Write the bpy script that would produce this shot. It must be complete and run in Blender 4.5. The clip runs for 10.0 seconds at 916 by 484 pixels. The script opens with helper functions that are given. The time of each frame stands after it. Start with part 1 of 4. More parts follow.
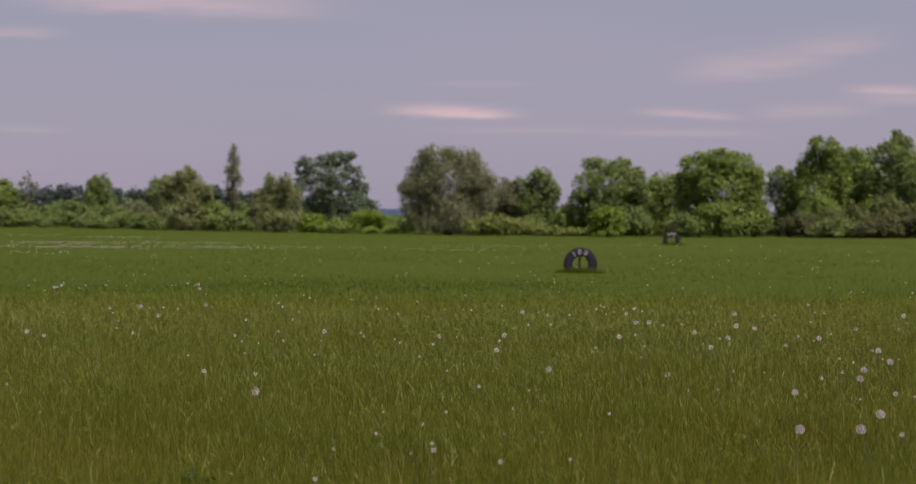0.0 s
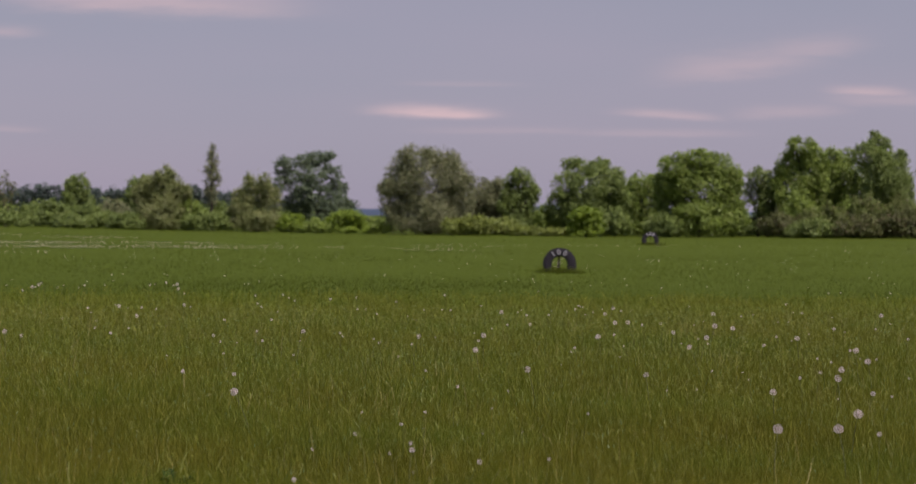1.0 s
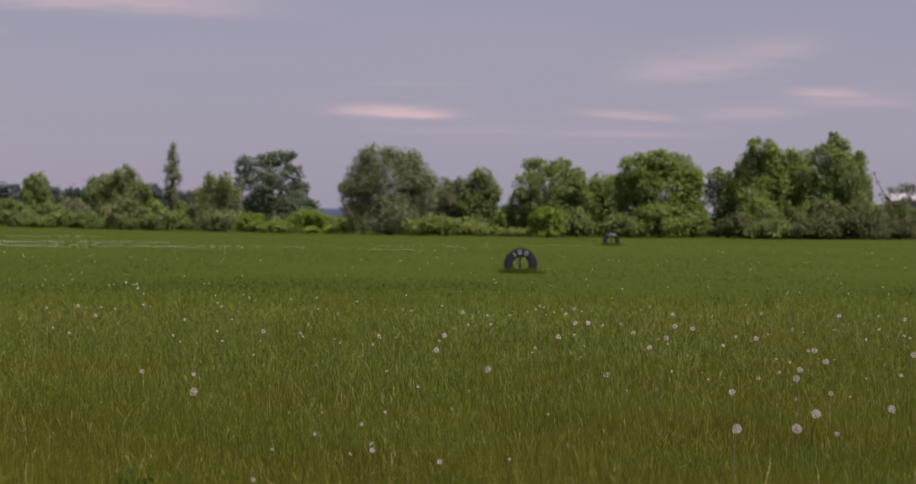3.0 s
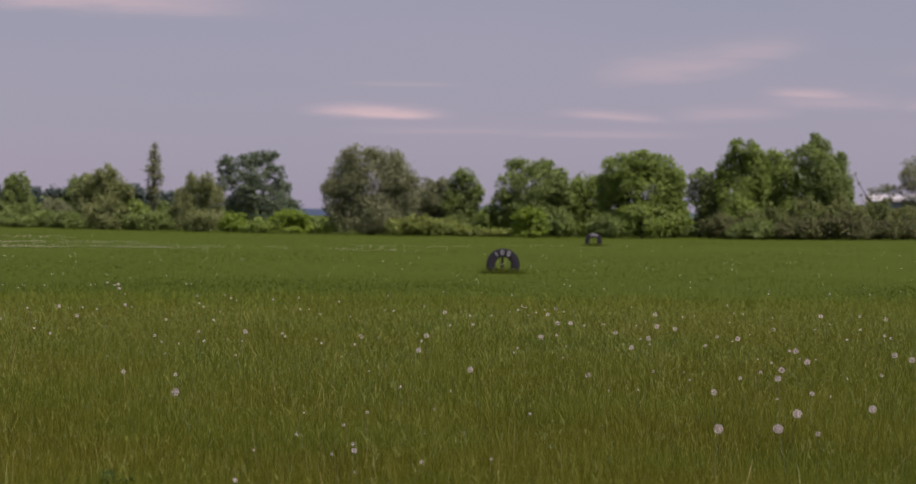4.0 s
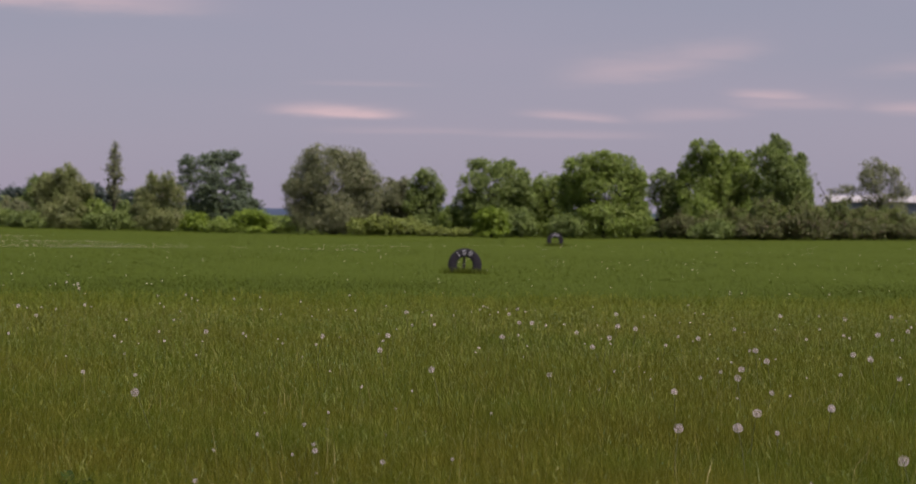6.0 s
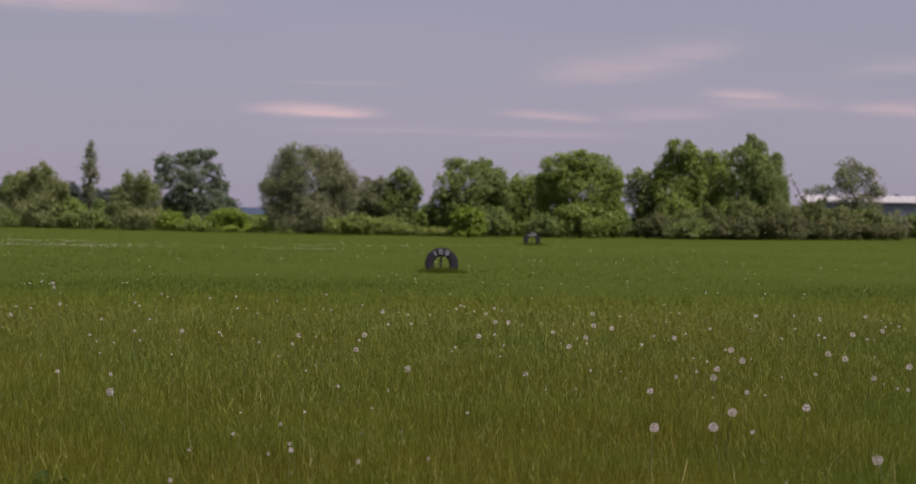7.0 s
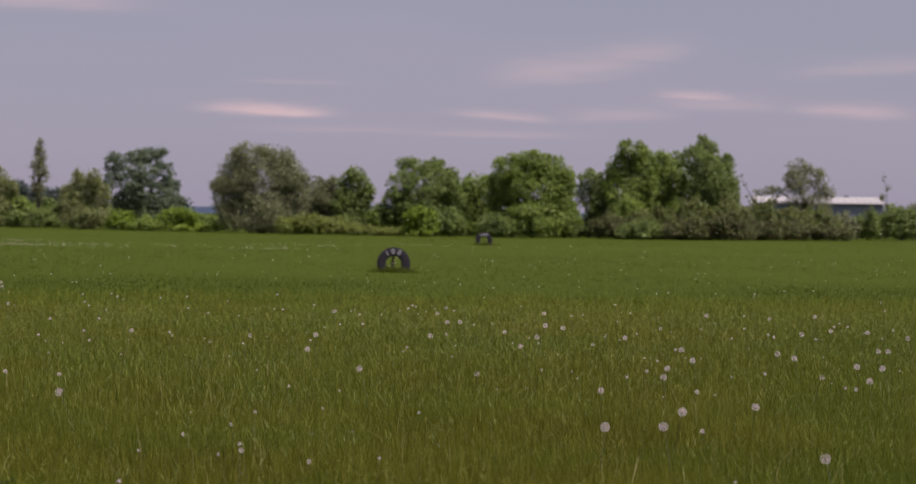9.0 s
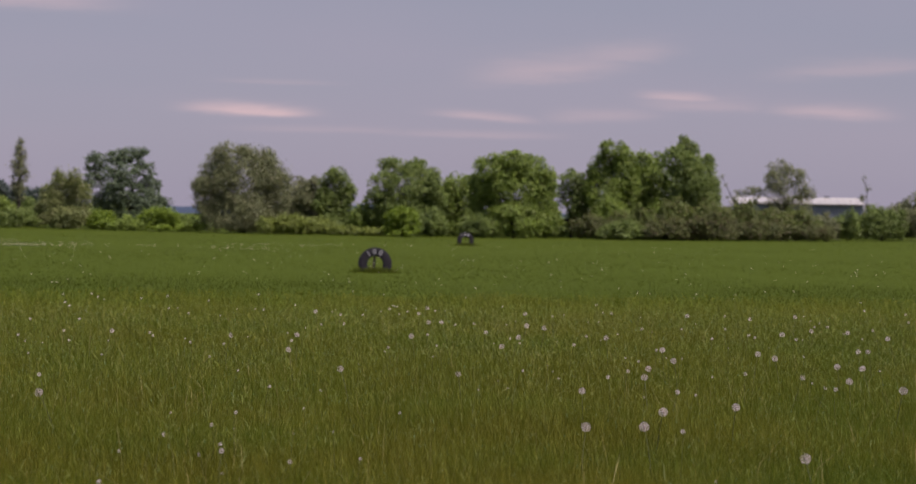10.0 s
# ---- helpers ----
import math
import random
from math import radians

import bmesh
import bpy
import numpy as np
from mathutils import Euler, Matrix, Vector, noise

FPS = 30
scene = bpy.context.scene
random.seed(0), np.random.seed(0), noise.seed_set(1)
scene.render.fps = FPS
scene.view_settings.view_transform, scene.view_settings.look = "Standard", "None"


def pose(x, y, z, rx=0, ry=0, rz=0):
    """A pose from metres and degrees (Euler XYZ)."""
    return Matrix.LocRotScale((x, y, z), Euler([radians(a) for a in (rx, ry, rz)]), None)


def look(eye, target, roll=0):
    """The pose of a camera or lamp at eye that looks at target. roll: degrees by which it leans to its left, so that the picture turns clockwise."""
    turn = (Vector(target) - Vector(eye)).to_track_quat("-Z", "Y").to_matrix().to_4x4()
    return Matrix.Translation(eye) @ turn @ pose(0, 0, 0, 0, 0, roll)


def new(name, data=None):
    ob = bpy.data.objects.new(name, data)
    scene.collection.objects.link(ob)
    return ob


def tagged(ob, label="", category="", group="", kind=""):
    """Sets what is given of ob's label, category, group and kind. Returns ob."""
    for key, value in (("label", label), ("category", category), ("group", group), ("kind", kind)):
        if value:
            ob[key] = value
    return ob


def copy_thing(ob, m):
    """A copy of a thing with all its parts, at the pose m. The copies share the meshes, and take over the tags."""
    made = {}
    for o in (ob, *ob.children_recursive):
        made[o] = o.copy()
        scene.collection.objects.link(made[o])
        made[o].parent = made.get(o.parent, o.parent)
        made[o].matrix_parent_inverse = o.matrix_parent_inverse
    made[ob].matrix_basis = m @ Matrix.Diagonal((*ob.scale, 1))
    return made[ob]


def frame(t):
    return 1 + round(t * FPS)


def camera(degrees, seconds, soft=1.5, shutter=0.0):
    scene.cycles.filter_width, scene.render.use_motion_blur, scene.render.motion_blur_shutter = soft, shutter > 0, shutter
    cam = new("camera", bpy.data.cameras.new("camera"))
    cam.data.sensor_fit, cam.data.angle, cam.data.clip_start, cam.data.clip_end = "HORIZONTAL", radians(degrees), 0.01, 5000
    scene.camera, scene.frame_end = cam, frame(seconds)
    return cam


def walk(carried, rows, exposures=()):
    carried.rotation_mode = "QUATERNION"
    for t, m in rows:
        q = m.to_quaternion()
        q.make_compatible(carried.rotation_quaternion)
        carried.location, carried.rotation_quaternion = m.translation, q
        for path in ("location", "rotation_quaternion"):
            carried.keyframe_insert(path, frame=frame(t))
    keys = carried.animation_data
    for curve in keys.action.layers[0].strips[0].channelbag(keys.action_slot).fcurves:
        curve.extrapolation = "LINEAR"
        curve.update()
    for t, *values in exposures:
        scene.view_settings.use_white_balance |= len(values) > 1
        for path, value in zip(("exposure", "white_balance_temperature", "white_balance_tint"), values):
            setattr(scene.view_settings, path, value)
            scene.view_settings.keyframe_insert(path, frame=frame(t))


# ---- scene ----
# ---- camera ----
cam = camera(33.04, 10.0, soft=1.3)
cam.data.dof.use_dof, cam.data.dof.focus_distance, cam.data.dof.aperture_fstop = True, 9.5, 3.2
EYE, TILT, LEAN, REACH = 1.3, -1.02, -0.4, 0.10   # REACH: lens ahead of the tripod's axis
TURNS = [  # seconds, yaw, pitch, roll
    (0.0, 0.0, 0.0, 0.079), (0.5, -0.388, 0.003, 0.059), (1.0, -0.767, -0.001, 0.037),
    (1.5, -1.155, -0.001, 0.0), (2.0, -1.515, -0.007, -0.014), (2.5, -1.86, -0.003, -0.041),
    (4.0, -2.853, 0.013, -0.124), (4.5, -3.164, 0.017, -0.111), (5.0, -3.509, 0.017, -0.14),
    (5.5, -3.873, 0.019, -0.155), (7.0, -5.127, -0.009, -0.25), (7.5, -5.591, -0.01, -0.28),
    (8.0, -6.076, -0.014, -0.314), (8.5, -6.52, -0.011, -0.344), (9.0, -6.898, -0.007, -0.369),
    (9.5, -7.242, 0.001, -0.398), (10.0, -7.584, 0.006, -0.42),
]
LEVEL = pose(0, 0, EYE) @ pose(0, 0, 0, TILT) @ pose(0, 0, 0, 0, LEAN)


def panned(yaw, pitch, roll):
    head = pose(0, 0, 0, 0, 0, yaw) @ pose(0, 0, 0, pitch) @ pose(0, 0, 0, 0, roll)
    step = REACH * (head @ Vector((0, 1, 0)) - Vector((0, 1, 0)))
    return LEVEL @ Matrix.Translation(step) @ head @ pose(0, 0, 0, 90)


walk(cam, [(t, panned(a, b, c)) for t, a, b, c in TURNS],
     exposures=[(0.0, 0.38, 6500, 10), (10.0, 0.38, 6500, 10)])

# ---- world and sun ----
SUN_EL, SUN_AZ = 60.0, 138.0   # azimuth from straight ahead, plus to the right


def node(tree, kind, **values):
    n = tree.nodes.new(kind)
    for key, value in values.items():
        if key in n.inputs:
            n.inputs[key].default_value = value
    return n


def maths(tree, op, a, b=None, c=None):
    n = tree.nodes.new("ShaderNodeMath")
    n.operation = op
    for i, v in enumerate((a, b, c)):
        if v is None:
            continue
        if isinstance(v, (int, float)):
            n.inputs[i].default_value = v
        else:
            tree.links.new(v, n.inputs[i])
    return n.outputs[0]


def mix_colour(tree, fac, a, b, blend="MIX"):
    n = tree.nodes.new("ShaderNodeMix")
    n.data_type, n.blend_type = "RGBA", blend
    for i, v in ((0, fac), (6, a), (7, b)):
        if isinstance(v, (int, float)):
            n.inputs[i].default_value = v
        elif isinstance(v, tuple):
            n.inputs[i].default_value = (*v, 1)
        else:
            tree.links.new(v, n.inputs[i])
    return n.outputs[2]


world = bpy.data.worlds.new("world")
scene.world = world
world.use_nodes = True
wt = world.node_tree
wt.nodes.clear()
sky = wt.nodes.new("ShaderNodeTexSky")
sky.sky_type, sky.sun_disc = "NISHITA", False
sky.sun_elevation, sky.sun_rotation = radians(SUN_EL), radians(SUN_AZ)
sky.dust_density = 2.0
where = wt.nodes.new("ShaderNodeTexCoord")
sep = wt.nodes.new("ShaderNodeSeparateXYZ")
wt.links.new(where.outputs["Generated"], sep.inputs[0])
ahead = maths(wt, "MAXIMUM", sep.outputs[1], 0.05)
across = maths(wt, "DIVIDE", sep.outputs[0], ahead)
up = maths(wt, "DIVIDE", sep.outputs[2], ahead)
flat = wt.nodes.new("ShaderNodeCombineXYZ")
wt.links.new(across, flat.inputs[0])
wt.links.new(maths(wt, "MULTIPLY", up, 6.0), flat.inputs[1])
wisp = node(wt, "ShaderNodeTexNoise", Scale=20.0, Detail=6.0, Roughness=0.62)
wt.links.new(flat.outputs[0], wisp.inputs["Vector"])
broad = node(wt, "ShaderNodeTexNoise", Scale=2.2, Detail=2.0, Roughness=0.5)
wt.links.new(flat.outputs[0], broad.inputs["Vector"])
warp = maths(wt, "MULTIPLY", maths(wt, "SUBTRACT", wisp.outputs[0], 0.5), 1.2)
CLOUDS = [  # across, up, half width, half height, rise, strength
    (-0.183, 0.134, 0.085, 0.0110, -0.03, 0.60), (-0.290, 0.115, 0.030, 0.0048, 0.0, 0.35), (-0.004, 0.0650, 0.036, 0.0044, -0.02, 1.2),
    (-0.278, 0.053, 0.023, 0.0026, -0.03, 0.22), (0.194, 0.096, 0.050, 0.0125, 0.10, 0.38), (0.240, 0.108, 0.036, 0.0095, 0.10, 0.30),
    (0.149, 0.065, 0.032, 0.0034, -0.05, 0.50), (0.281, 0.081, 0.026, 0.0036, -0.03, 0.62), (0.228, 0.067, 0.036, 0.0055, 0.05, 0.28),
    (0.142, 0.053, 0.053, 0.0032, 0.0, 0.24), (0.386, 0.073, 0.040, 0.0062, -0.02, 0.50), (0.408, 0.103, 0.060, 0.0075, 0.08, 0.30),
    (0.295, 0.076, 0.040, 0.0070, 0.0, 0.30), (0.015, 0.084, 0.036, 0.0022, 0.0, 0.16), (0.047, 0.054, 0.055, 0.0030, 0.0, 0.18),
]
cover = None
for cu, cv, cw, ch, rise, amount in CLOUDS:
    off = maths(wt, "SUBTRACT", across, cu)
    du = maths(wt, "DIVIDE", off, cw)
    dv = maths(wt, "SUBTRACT", maths(wt, "SUBTRACT", up, cv), maths(wt, "MULTIPLY", off, rise))
    dv = maths(wt, "ADD", maths(wt, "DIVIDE", dv, ch), warp)
    dv = maths(wt, "MAXIMUM", dv, maths(wt, "MULTIPLY", dv, -2.0))
    du = maths(wt, "MULTIPLY", du, du)
    du = maths(wt, "MULTIPLY", du, maths(wt, "ADD", 0.45, maths(wt, "MULTIPLY", du, 0.55)))   # blunt ends
    d2 = maths(wt, "ADD", du, maths(wt, "MULTIPLY", dv, dv))
    puff = maths(wt, "MULTIPLY", maths(wt, "POWER", 2.718, maths(wt, "MULTIPLY", d2, -1.1)), amount)
    cover = puff if cover is None else maths(wt, "MAXIMUM", cover, puff)
front = maths(wt, "GREATER_THAN", sep.outputs[1], 0.06)
cover = maths(wt, "MULTIPLY", cover, front)
streak = node(wt, "ShaderNodeTexNoise", Scale=14.0, Detail=5.0, Roughness=0.65)
thin = wt.nodes.new("ShaderNodeCombineXYZ")
wt.links.new(across, thin.inputs[0])
wt.links.new(maths(wt, "ADD", maths(wt, "MULTIPLY", up, 9.0), maths(wt, "MULTIPLY", across, -0.8)), thin.inputs[1])
wt.links.new(thin.outputs[0], streak.inputs["Vector"])
cover = maths(wt, "MULTIPLY", cover, maths(wt, "ADD", 0.5, maths(wt, "MULTIPLY", streak.outputs[0], 1.0)))
cover = maths(wt, "MINIMUM", cover, 1.0)
clear = mix_colour(wt, 1.0, sky.outputs[0], (0.27, 0.25, 0.225), "MULTIPLY")
low = maths(wt, "SUBTRACT", 0.75, maths(wt, "MULTIPLY", maths(wt, "ABSOLUTE", sep.outputs[2]), 4.0))
pink = maths(wt, "ADD", maths(wt, "MAXIMUM", low, 0.0), maths(wt, "MULTIPLY", maths(wt, "SUBTRACT", broad.outputs[0], 0.5), 1.1))
pink = maths(wt, "MINIMUM", maths(wt, "MAXIMUM", pink, 0.0), 1.0)
veil = mix_colour(wt, pink, (0.305, 0.300, 0.395), (0.380, 0.322, 0.425))
# the haze lies thick near the horizon and thins out overhead
clearing = maths(wt, "MINIMUM", maths(wt, "MAXIMUM", maths(wt, "MULTIPLY", maths(wt, "SUBTRACT", sep.outputs[2], 0.16), 2.2), 0.0), 1.0)
hazy = mix_colour(wt, maths(wt, "SUBTRACT", 0.94, maths(wt, "MULTIPLY", clearing, 0.72)), clear, veil)
final = mix_colour(wt, cover, hazy, (0.66, 0.49, 0.53))
back = node(wt, "ShaderNodeBackground", Strength=0.73)
wt.links.new(final, back.inputs[0])
wout = wt.nodes.new("ShaderNodeOutputWorld")
wt.links.new(back.outputs[0], wout.inputs[0])

sun = new("sun", bpy.data.lights.new("sun", "SUN"))
sun.data.energy, sun.data.angle, sun.data.color = 4.6, radians(2.0), (1.0, 0.94, 0.85)
_az, _el = radians(SUN_AZ), radians(SUN_EL)
_to = Vector((math.sin(_az) * math.cos(_el), math.cos(_az) * math.cos(_el), math.sin(_el)))
sun.matrix_world = look(_to * 200, (0, 0, 0))


# ---- materials ----
def material(name):
    m = bpy.data.materials.new(name)
    m.use_nodes = True
    m.node_tree.nodes.clear()
    out = m.node_tree.nodes.new("ShaderNodeOutputMaterial")
    return m, m.node_tree, out


def leafy(name, dark, light, dry, dry_share=0.1, patch=1.0, through_light=0.55, gloss=0.25, rough=0.6, each=0.5, drift=None, drift_size=2.0):
    """Foliage: colour varies leaf by leaf and in patches of the given size in metres; some light passes through."""
    m, t, out = material(name)
    geo = t.nodes.new("ShaderNodeNewGeometry")
    pos = t.nodes.new("ShaderNodeTexCoord")
    patches = node(t, "ShaderNodeTexNoise", Scale=1.0 / patch, Detail=3.0, Roughness=0.6)
    t.links.new(pos.outputs["Object"], patches.inputs["Vector"])
    ramp = node(t, "ShaderNodeMapRange")
    t.links.new(maths(t, "ADD", maths(t, "MULTIPLY", patches.outputs[0], 0.75), maths(t, "MULTIPLY", geo.outputs["Random Per Island"], each)), ramp.inputs[0])
    ramp.inputs[1].default_value, ramp.inputs[2].default_value = 0.3, 0.45 + each
    col = mix_colour(t, ramp.outputs[0], dark, light)
    if drift:   # broad patches of another hue
        broad = node(t, "ShaderNodeTexNoise", Scale=1.0 / drift_size, Detail=4.0, Roughness=0.62)
        t.links.new(pos.outputs["Object"], broad.inputs["Vector"])
        share = node(t, "ShaderNodeMapRange")
        t.links.new(broad.outputs[0], share.inputs[0])
        share.inputs[1].default_value, share.inputs[2].default_value = 0.42, 0.62
        col = mix_colour(t, share.outputs[0], col, mix_colour(t, 1.0, col, drift, "MULTIPLY"))
    pick = maths(t, "FRACT", maths(t, "MULTIPLY", geo.outputs["Random Per Island"], 37.7))
    col = mix_colour(t, maths(t, "LESS_THAN", pick, dry_share), col, dry)
    diff = node(t, "ShaderNodeBsdfPrincipled", Roughness=rough)
    diff.inputs["Specular IOR Level"].default_value = gloss
    t.links.new(col, diff.inputs["Base Color"])
    trans = t.nodes.new("ShaderNodeBsdfTranslucent")
    t.links.new(col, trans.inputs[0])
    mixed = node(t, "ShaderNodeMixShader", Fac=through_light)
    t.links.new(diff.outputs[0], mixed.inputs[1])
    t.links.new(trans.outputs[0], mixed.inputs[2])
    t.links.new(mixed.outputs[0], out.inputs[0])
    return m


def surface(name, a, b, scale=4.0, rough=0.8, bump=0.0, fine=40.0, metal=0.0, vary=0.0):
    """A rough solid surface: two colours by noise at two scales, with fine relief."""
    m, t, out = material(name)
    pos = t.nodes.new("ShaderNodeTexCoord")
    n1 = node(t, "ShaderNodeTexNoise", Scale=scale, Detail=5.0, Roughness=0.6)
    n2 = node(t, "ShaderNodeTexNoise", Scale=fine, Detail=3.0, Roughness=0.6)
    for n in (n1, n2):
        t.links.new(pos.outputs["Object"], n.inputs["Vector"])
    f = maths(t, "ADD", maths(t, "MULTIPLY", n1.outputs[0], 0.65), maths(t, "MULTIPLY", n2.outputs[0], 0.35))
    ramp = node(t, "ShaderNodeMapRange")
    t.links.new(f, ramp.inputs[0])
    ramp.inputs[1].default_value, ramp.inputs[2].default_value = 0.3, 0.7
    col = mix_colour(t, ramp.outputs[0], a, b)
    p = node(t, "ShaderNodeBsdfPrincipled", Roughness=rough, Metallic=metal)
    p.inputs["Specular IOR Level"].default_value = 0.5 if rough < 0.8 else 0.2
    t.links.new(col, p.inputs["Base Color"])
    if bump:
        bn = node(t, "ShaderNodeBump", Strength=0.6, Distance=bump)
        t.links.new(n2.outputs[0], bn.inputs["Height"])
        t.links.new(bn.outputs[0], p.inputs["Normal"])
    t.links.new(p.outputs[0], out.inputs[0])
    return m


GRASS_TALL = leafy("meadow grass blades", (0.068, 0.069, 0.007), (0.164, 0.153, 0.019), (0.28, 0.225, 0.045), 0.06, 0.5, 0.45, 0.10, 0.5, 0.9, (0.74, 0.98, 0.9), 1.6)
GRASS_SHORT = leafy("short field grass blades", (0.0365, 0.048, 0.004), (0.0445, 0.058, 0.005), (0.070, 0.072, 0.014), 0.03, 7.0, 0.50, gloss=0.1)
FIELD_TUFT = leafy("longer field grass blades", (0.050, 0.064, 0.006), (0.078, 0.094, 0.010), (0.10, 0.10, 0.02), 0.05, 2.0, 0.45, gloss=0.1)
GRASS_GREEN = leafy("green meadow grass blades", (0.062, 0.068, 0.007), (0.148, 0.152, 0.018), (0.24, 0.21, 0.04), 0.06, 0.6, 0.45, 0.12, 0.5, 0.9, (0.80, 1.0, 0.95), 2.4)
STRAW = leafy("dry grass stalks", (0.16, 0.13, 0.04), (0.30, 0.24, 0.10), (0.10, 0.12, 0.03), 0.25, 1.0, 0.2)
# the third colour paints greenish glints of light on a fifth of the tips
TIPS_AND_GLINTS = leafy("pale grass tips and painted glints", (0.13, 0.130, 0.020), (0.28, 0.25, 0.060), (0.20, 0.28, 0.14), 0.2, 0.8, 0.3, 0.3, 0.45, 0.9)
ARCS = leafy("arching grass leaves", (0.078, 0.082, 0.009), (0.215, 0.200, 0.030), (0.24, 0.26, 0.09), 0.08, 0.7, 0.4, 0.2, 0.45, 0.9, (0.78, 1.0, 1.1), 1.8)
WEED = leafy("broad weed leaves", (0.014, 0.026, 0.007), (0.026, 0.044, 0.011), (0.04, 0.05, 0.015), 0.1, 0.3, 0.2, 0.05, 0.8)
L_DARK = leafy("dark green leaves", (0.095, 0.123, 0.031), (0.174, 0.218, 0.048), (0.206, 0.228, 0.079), 0.06, 1.6, through_light=0.40, gloss=0.36, rough=0.55, each=0.36)
L_OAK = leafy("blue-green oak leaves", (0.065, 0.086, 0.053), (0.121, 0.151, 0.081), (0.133, 0.156, 0.073), 0.06, 1.6, through_light=0.40, gloss=0.36, rough=0.55, each=0.36)
L_MID = leafy("fresh green leaves", (0.105, 0.144, 0.024), (0.196, 0.249, 0.039), (0.223, 0.243, 0.073), 0.08, 1.5, through_light=0.40, gloss=0.36, rough=0.55, each=0.36)
L_BRIGHT = leafy("bright green leaves", (0.112, 0.158, 0.012), (0.190, 0.252, 0.020), (0.20, 0.25, 0.04), 0.08, 1.0, through_light=0.40, gloss=0.36, rough=0.55, each=0.36)
L_OLIVE = leafy("grey olive leaves", (0.108, 0.114, 0.057), (0.185, 0.189, 0.088), (0.209, 0.187, 0.110), 0.12, 1.4, through_light=0.40, gloss=0.36, rough=0.55, each=0.36)
L_PALE = leafy("pale willow leaves", (0.112, 0.130, 0.040), (0.205, 0.215, 0.078), (0.24, 0.22, 0.105), 0.1, 1.2, through_light=0.40, gloss=0.36, rough=0.55, each=0.36)
L_BRAMBLE = leafy("reddish bramble leaves", (0.072, 0.080, 0.026), (0.124, 0.134, 0.036), (0.135, 0.085, 0.064), 0.15, 1.0, through_light=0.40, gloss=0.36, rough=0.55, each=0.36)
L_HAY = leafy("pale bramble leaves", (0.120, 0.145, 0.024), (0.205, 0.230, 0.042), (0.20, 0.21, 0.07), 0.1, 1.0, through_light=0.40, gloss=0.36, rough=0.55, each=0.36)
L_THICKET = leafy("green and brown bramble leaves", (0.084, 0.104, 0.026), (0.150, 0.176, 0.038), (0.140, 0.092, 0.060), 0.14, 1.2, through_light=0.40, gloss=0.36, rough=0.55, each=0.36)
# paler and bluer than the near leaves: distance haze put into the colour
L_FAR_HAZE = leafy("far wood foliage with haze in its colour", (0.068, 0.088, 0.080), (0.100, 0.122, 0.110), (0.10, 0.11, 0.10), 0.1, 8.0)
BARK = surface("grey-brown bark", (0.022, 0.017, 0.015), (0.055, 0.044, 0.037), 3.0, 0.9, 0.02, 25.0)
# the blue is aerial haze, painted over the green of the woods
RIDGE_HAZE = surface("distant wooded ridge painted haze-blue", (0.026, 0.034, 0.062), (0.036, 0.048, 0.082), 0.02, 1.0, 0.0, 0.1)
RUBBER = surface("weathered black rubber", (0.011, 0.009, 0.013), (0.023, 0.019, 0.025), 5.0, 0.95, 0.004, 60.0)
PAINT = surface("worn grey-white paint", (0.105, 0.095, 0.115), (0.21, 0.195, 0.22), 12.0, 0.7, 0.0, 80.0)
FRESH_PAINT = surface("grey-white paint", (0.30, 0.28, 0.31), (0.44, 0.41, 0.45), 12.0, 0.7, 0.0, 80.0)
STAKE_WOOD = surface("dark weathered wood", (0.025, 0.020, 0.018), (0.07, 0.055, 0.045), 6.0, 0.85, 0.004, 50.0)
ROOF = surface("white sheet metal roof", (0.27, 0.232, 0.240), (0.34, 0.296, 0.304), 0.3, 0.5, 0.0, 3.0)
CLADDING = surface("blue-grey wall cladding", (0.105, 0.112, 0.155), (0.135, 0.142, 0.19), 0.4, 0.6, 0.0, 4.0)
STEM = surface("green flower stem", (0.045, 0.052, 0.009), (0.075, 0.078, 0.016), 30.0, 0.6, 0.0, 90.0)
SEED_CORE = surface("brown seed core", (0.10, 0.065, 0.07), (0.17, 0.115, 0.12), 90.0, 0.9, 0.0, 300.0)


def fluff():
    m, t, out = material("white seed down")
    p = node(t, "ShaderNodeBsdfDiffuse", Color=(0.62, 0.505, 0.535, 1))
    tr = node(t, "ShaderNodeBsdfTranslucent", Color=(0.62, 0.505, 0.535, 1))
    mx = node(t, "ShaderNodeMixShader", Fac=0.25)
    t.links.new(p.outputs[0], mx.inputs[1])
    t.links.new(tr.outputs[0], mx.inputs[2])
    t.links.new(mx.outputs[0], out.inputs[0])
    return m


DOWN = fluff()


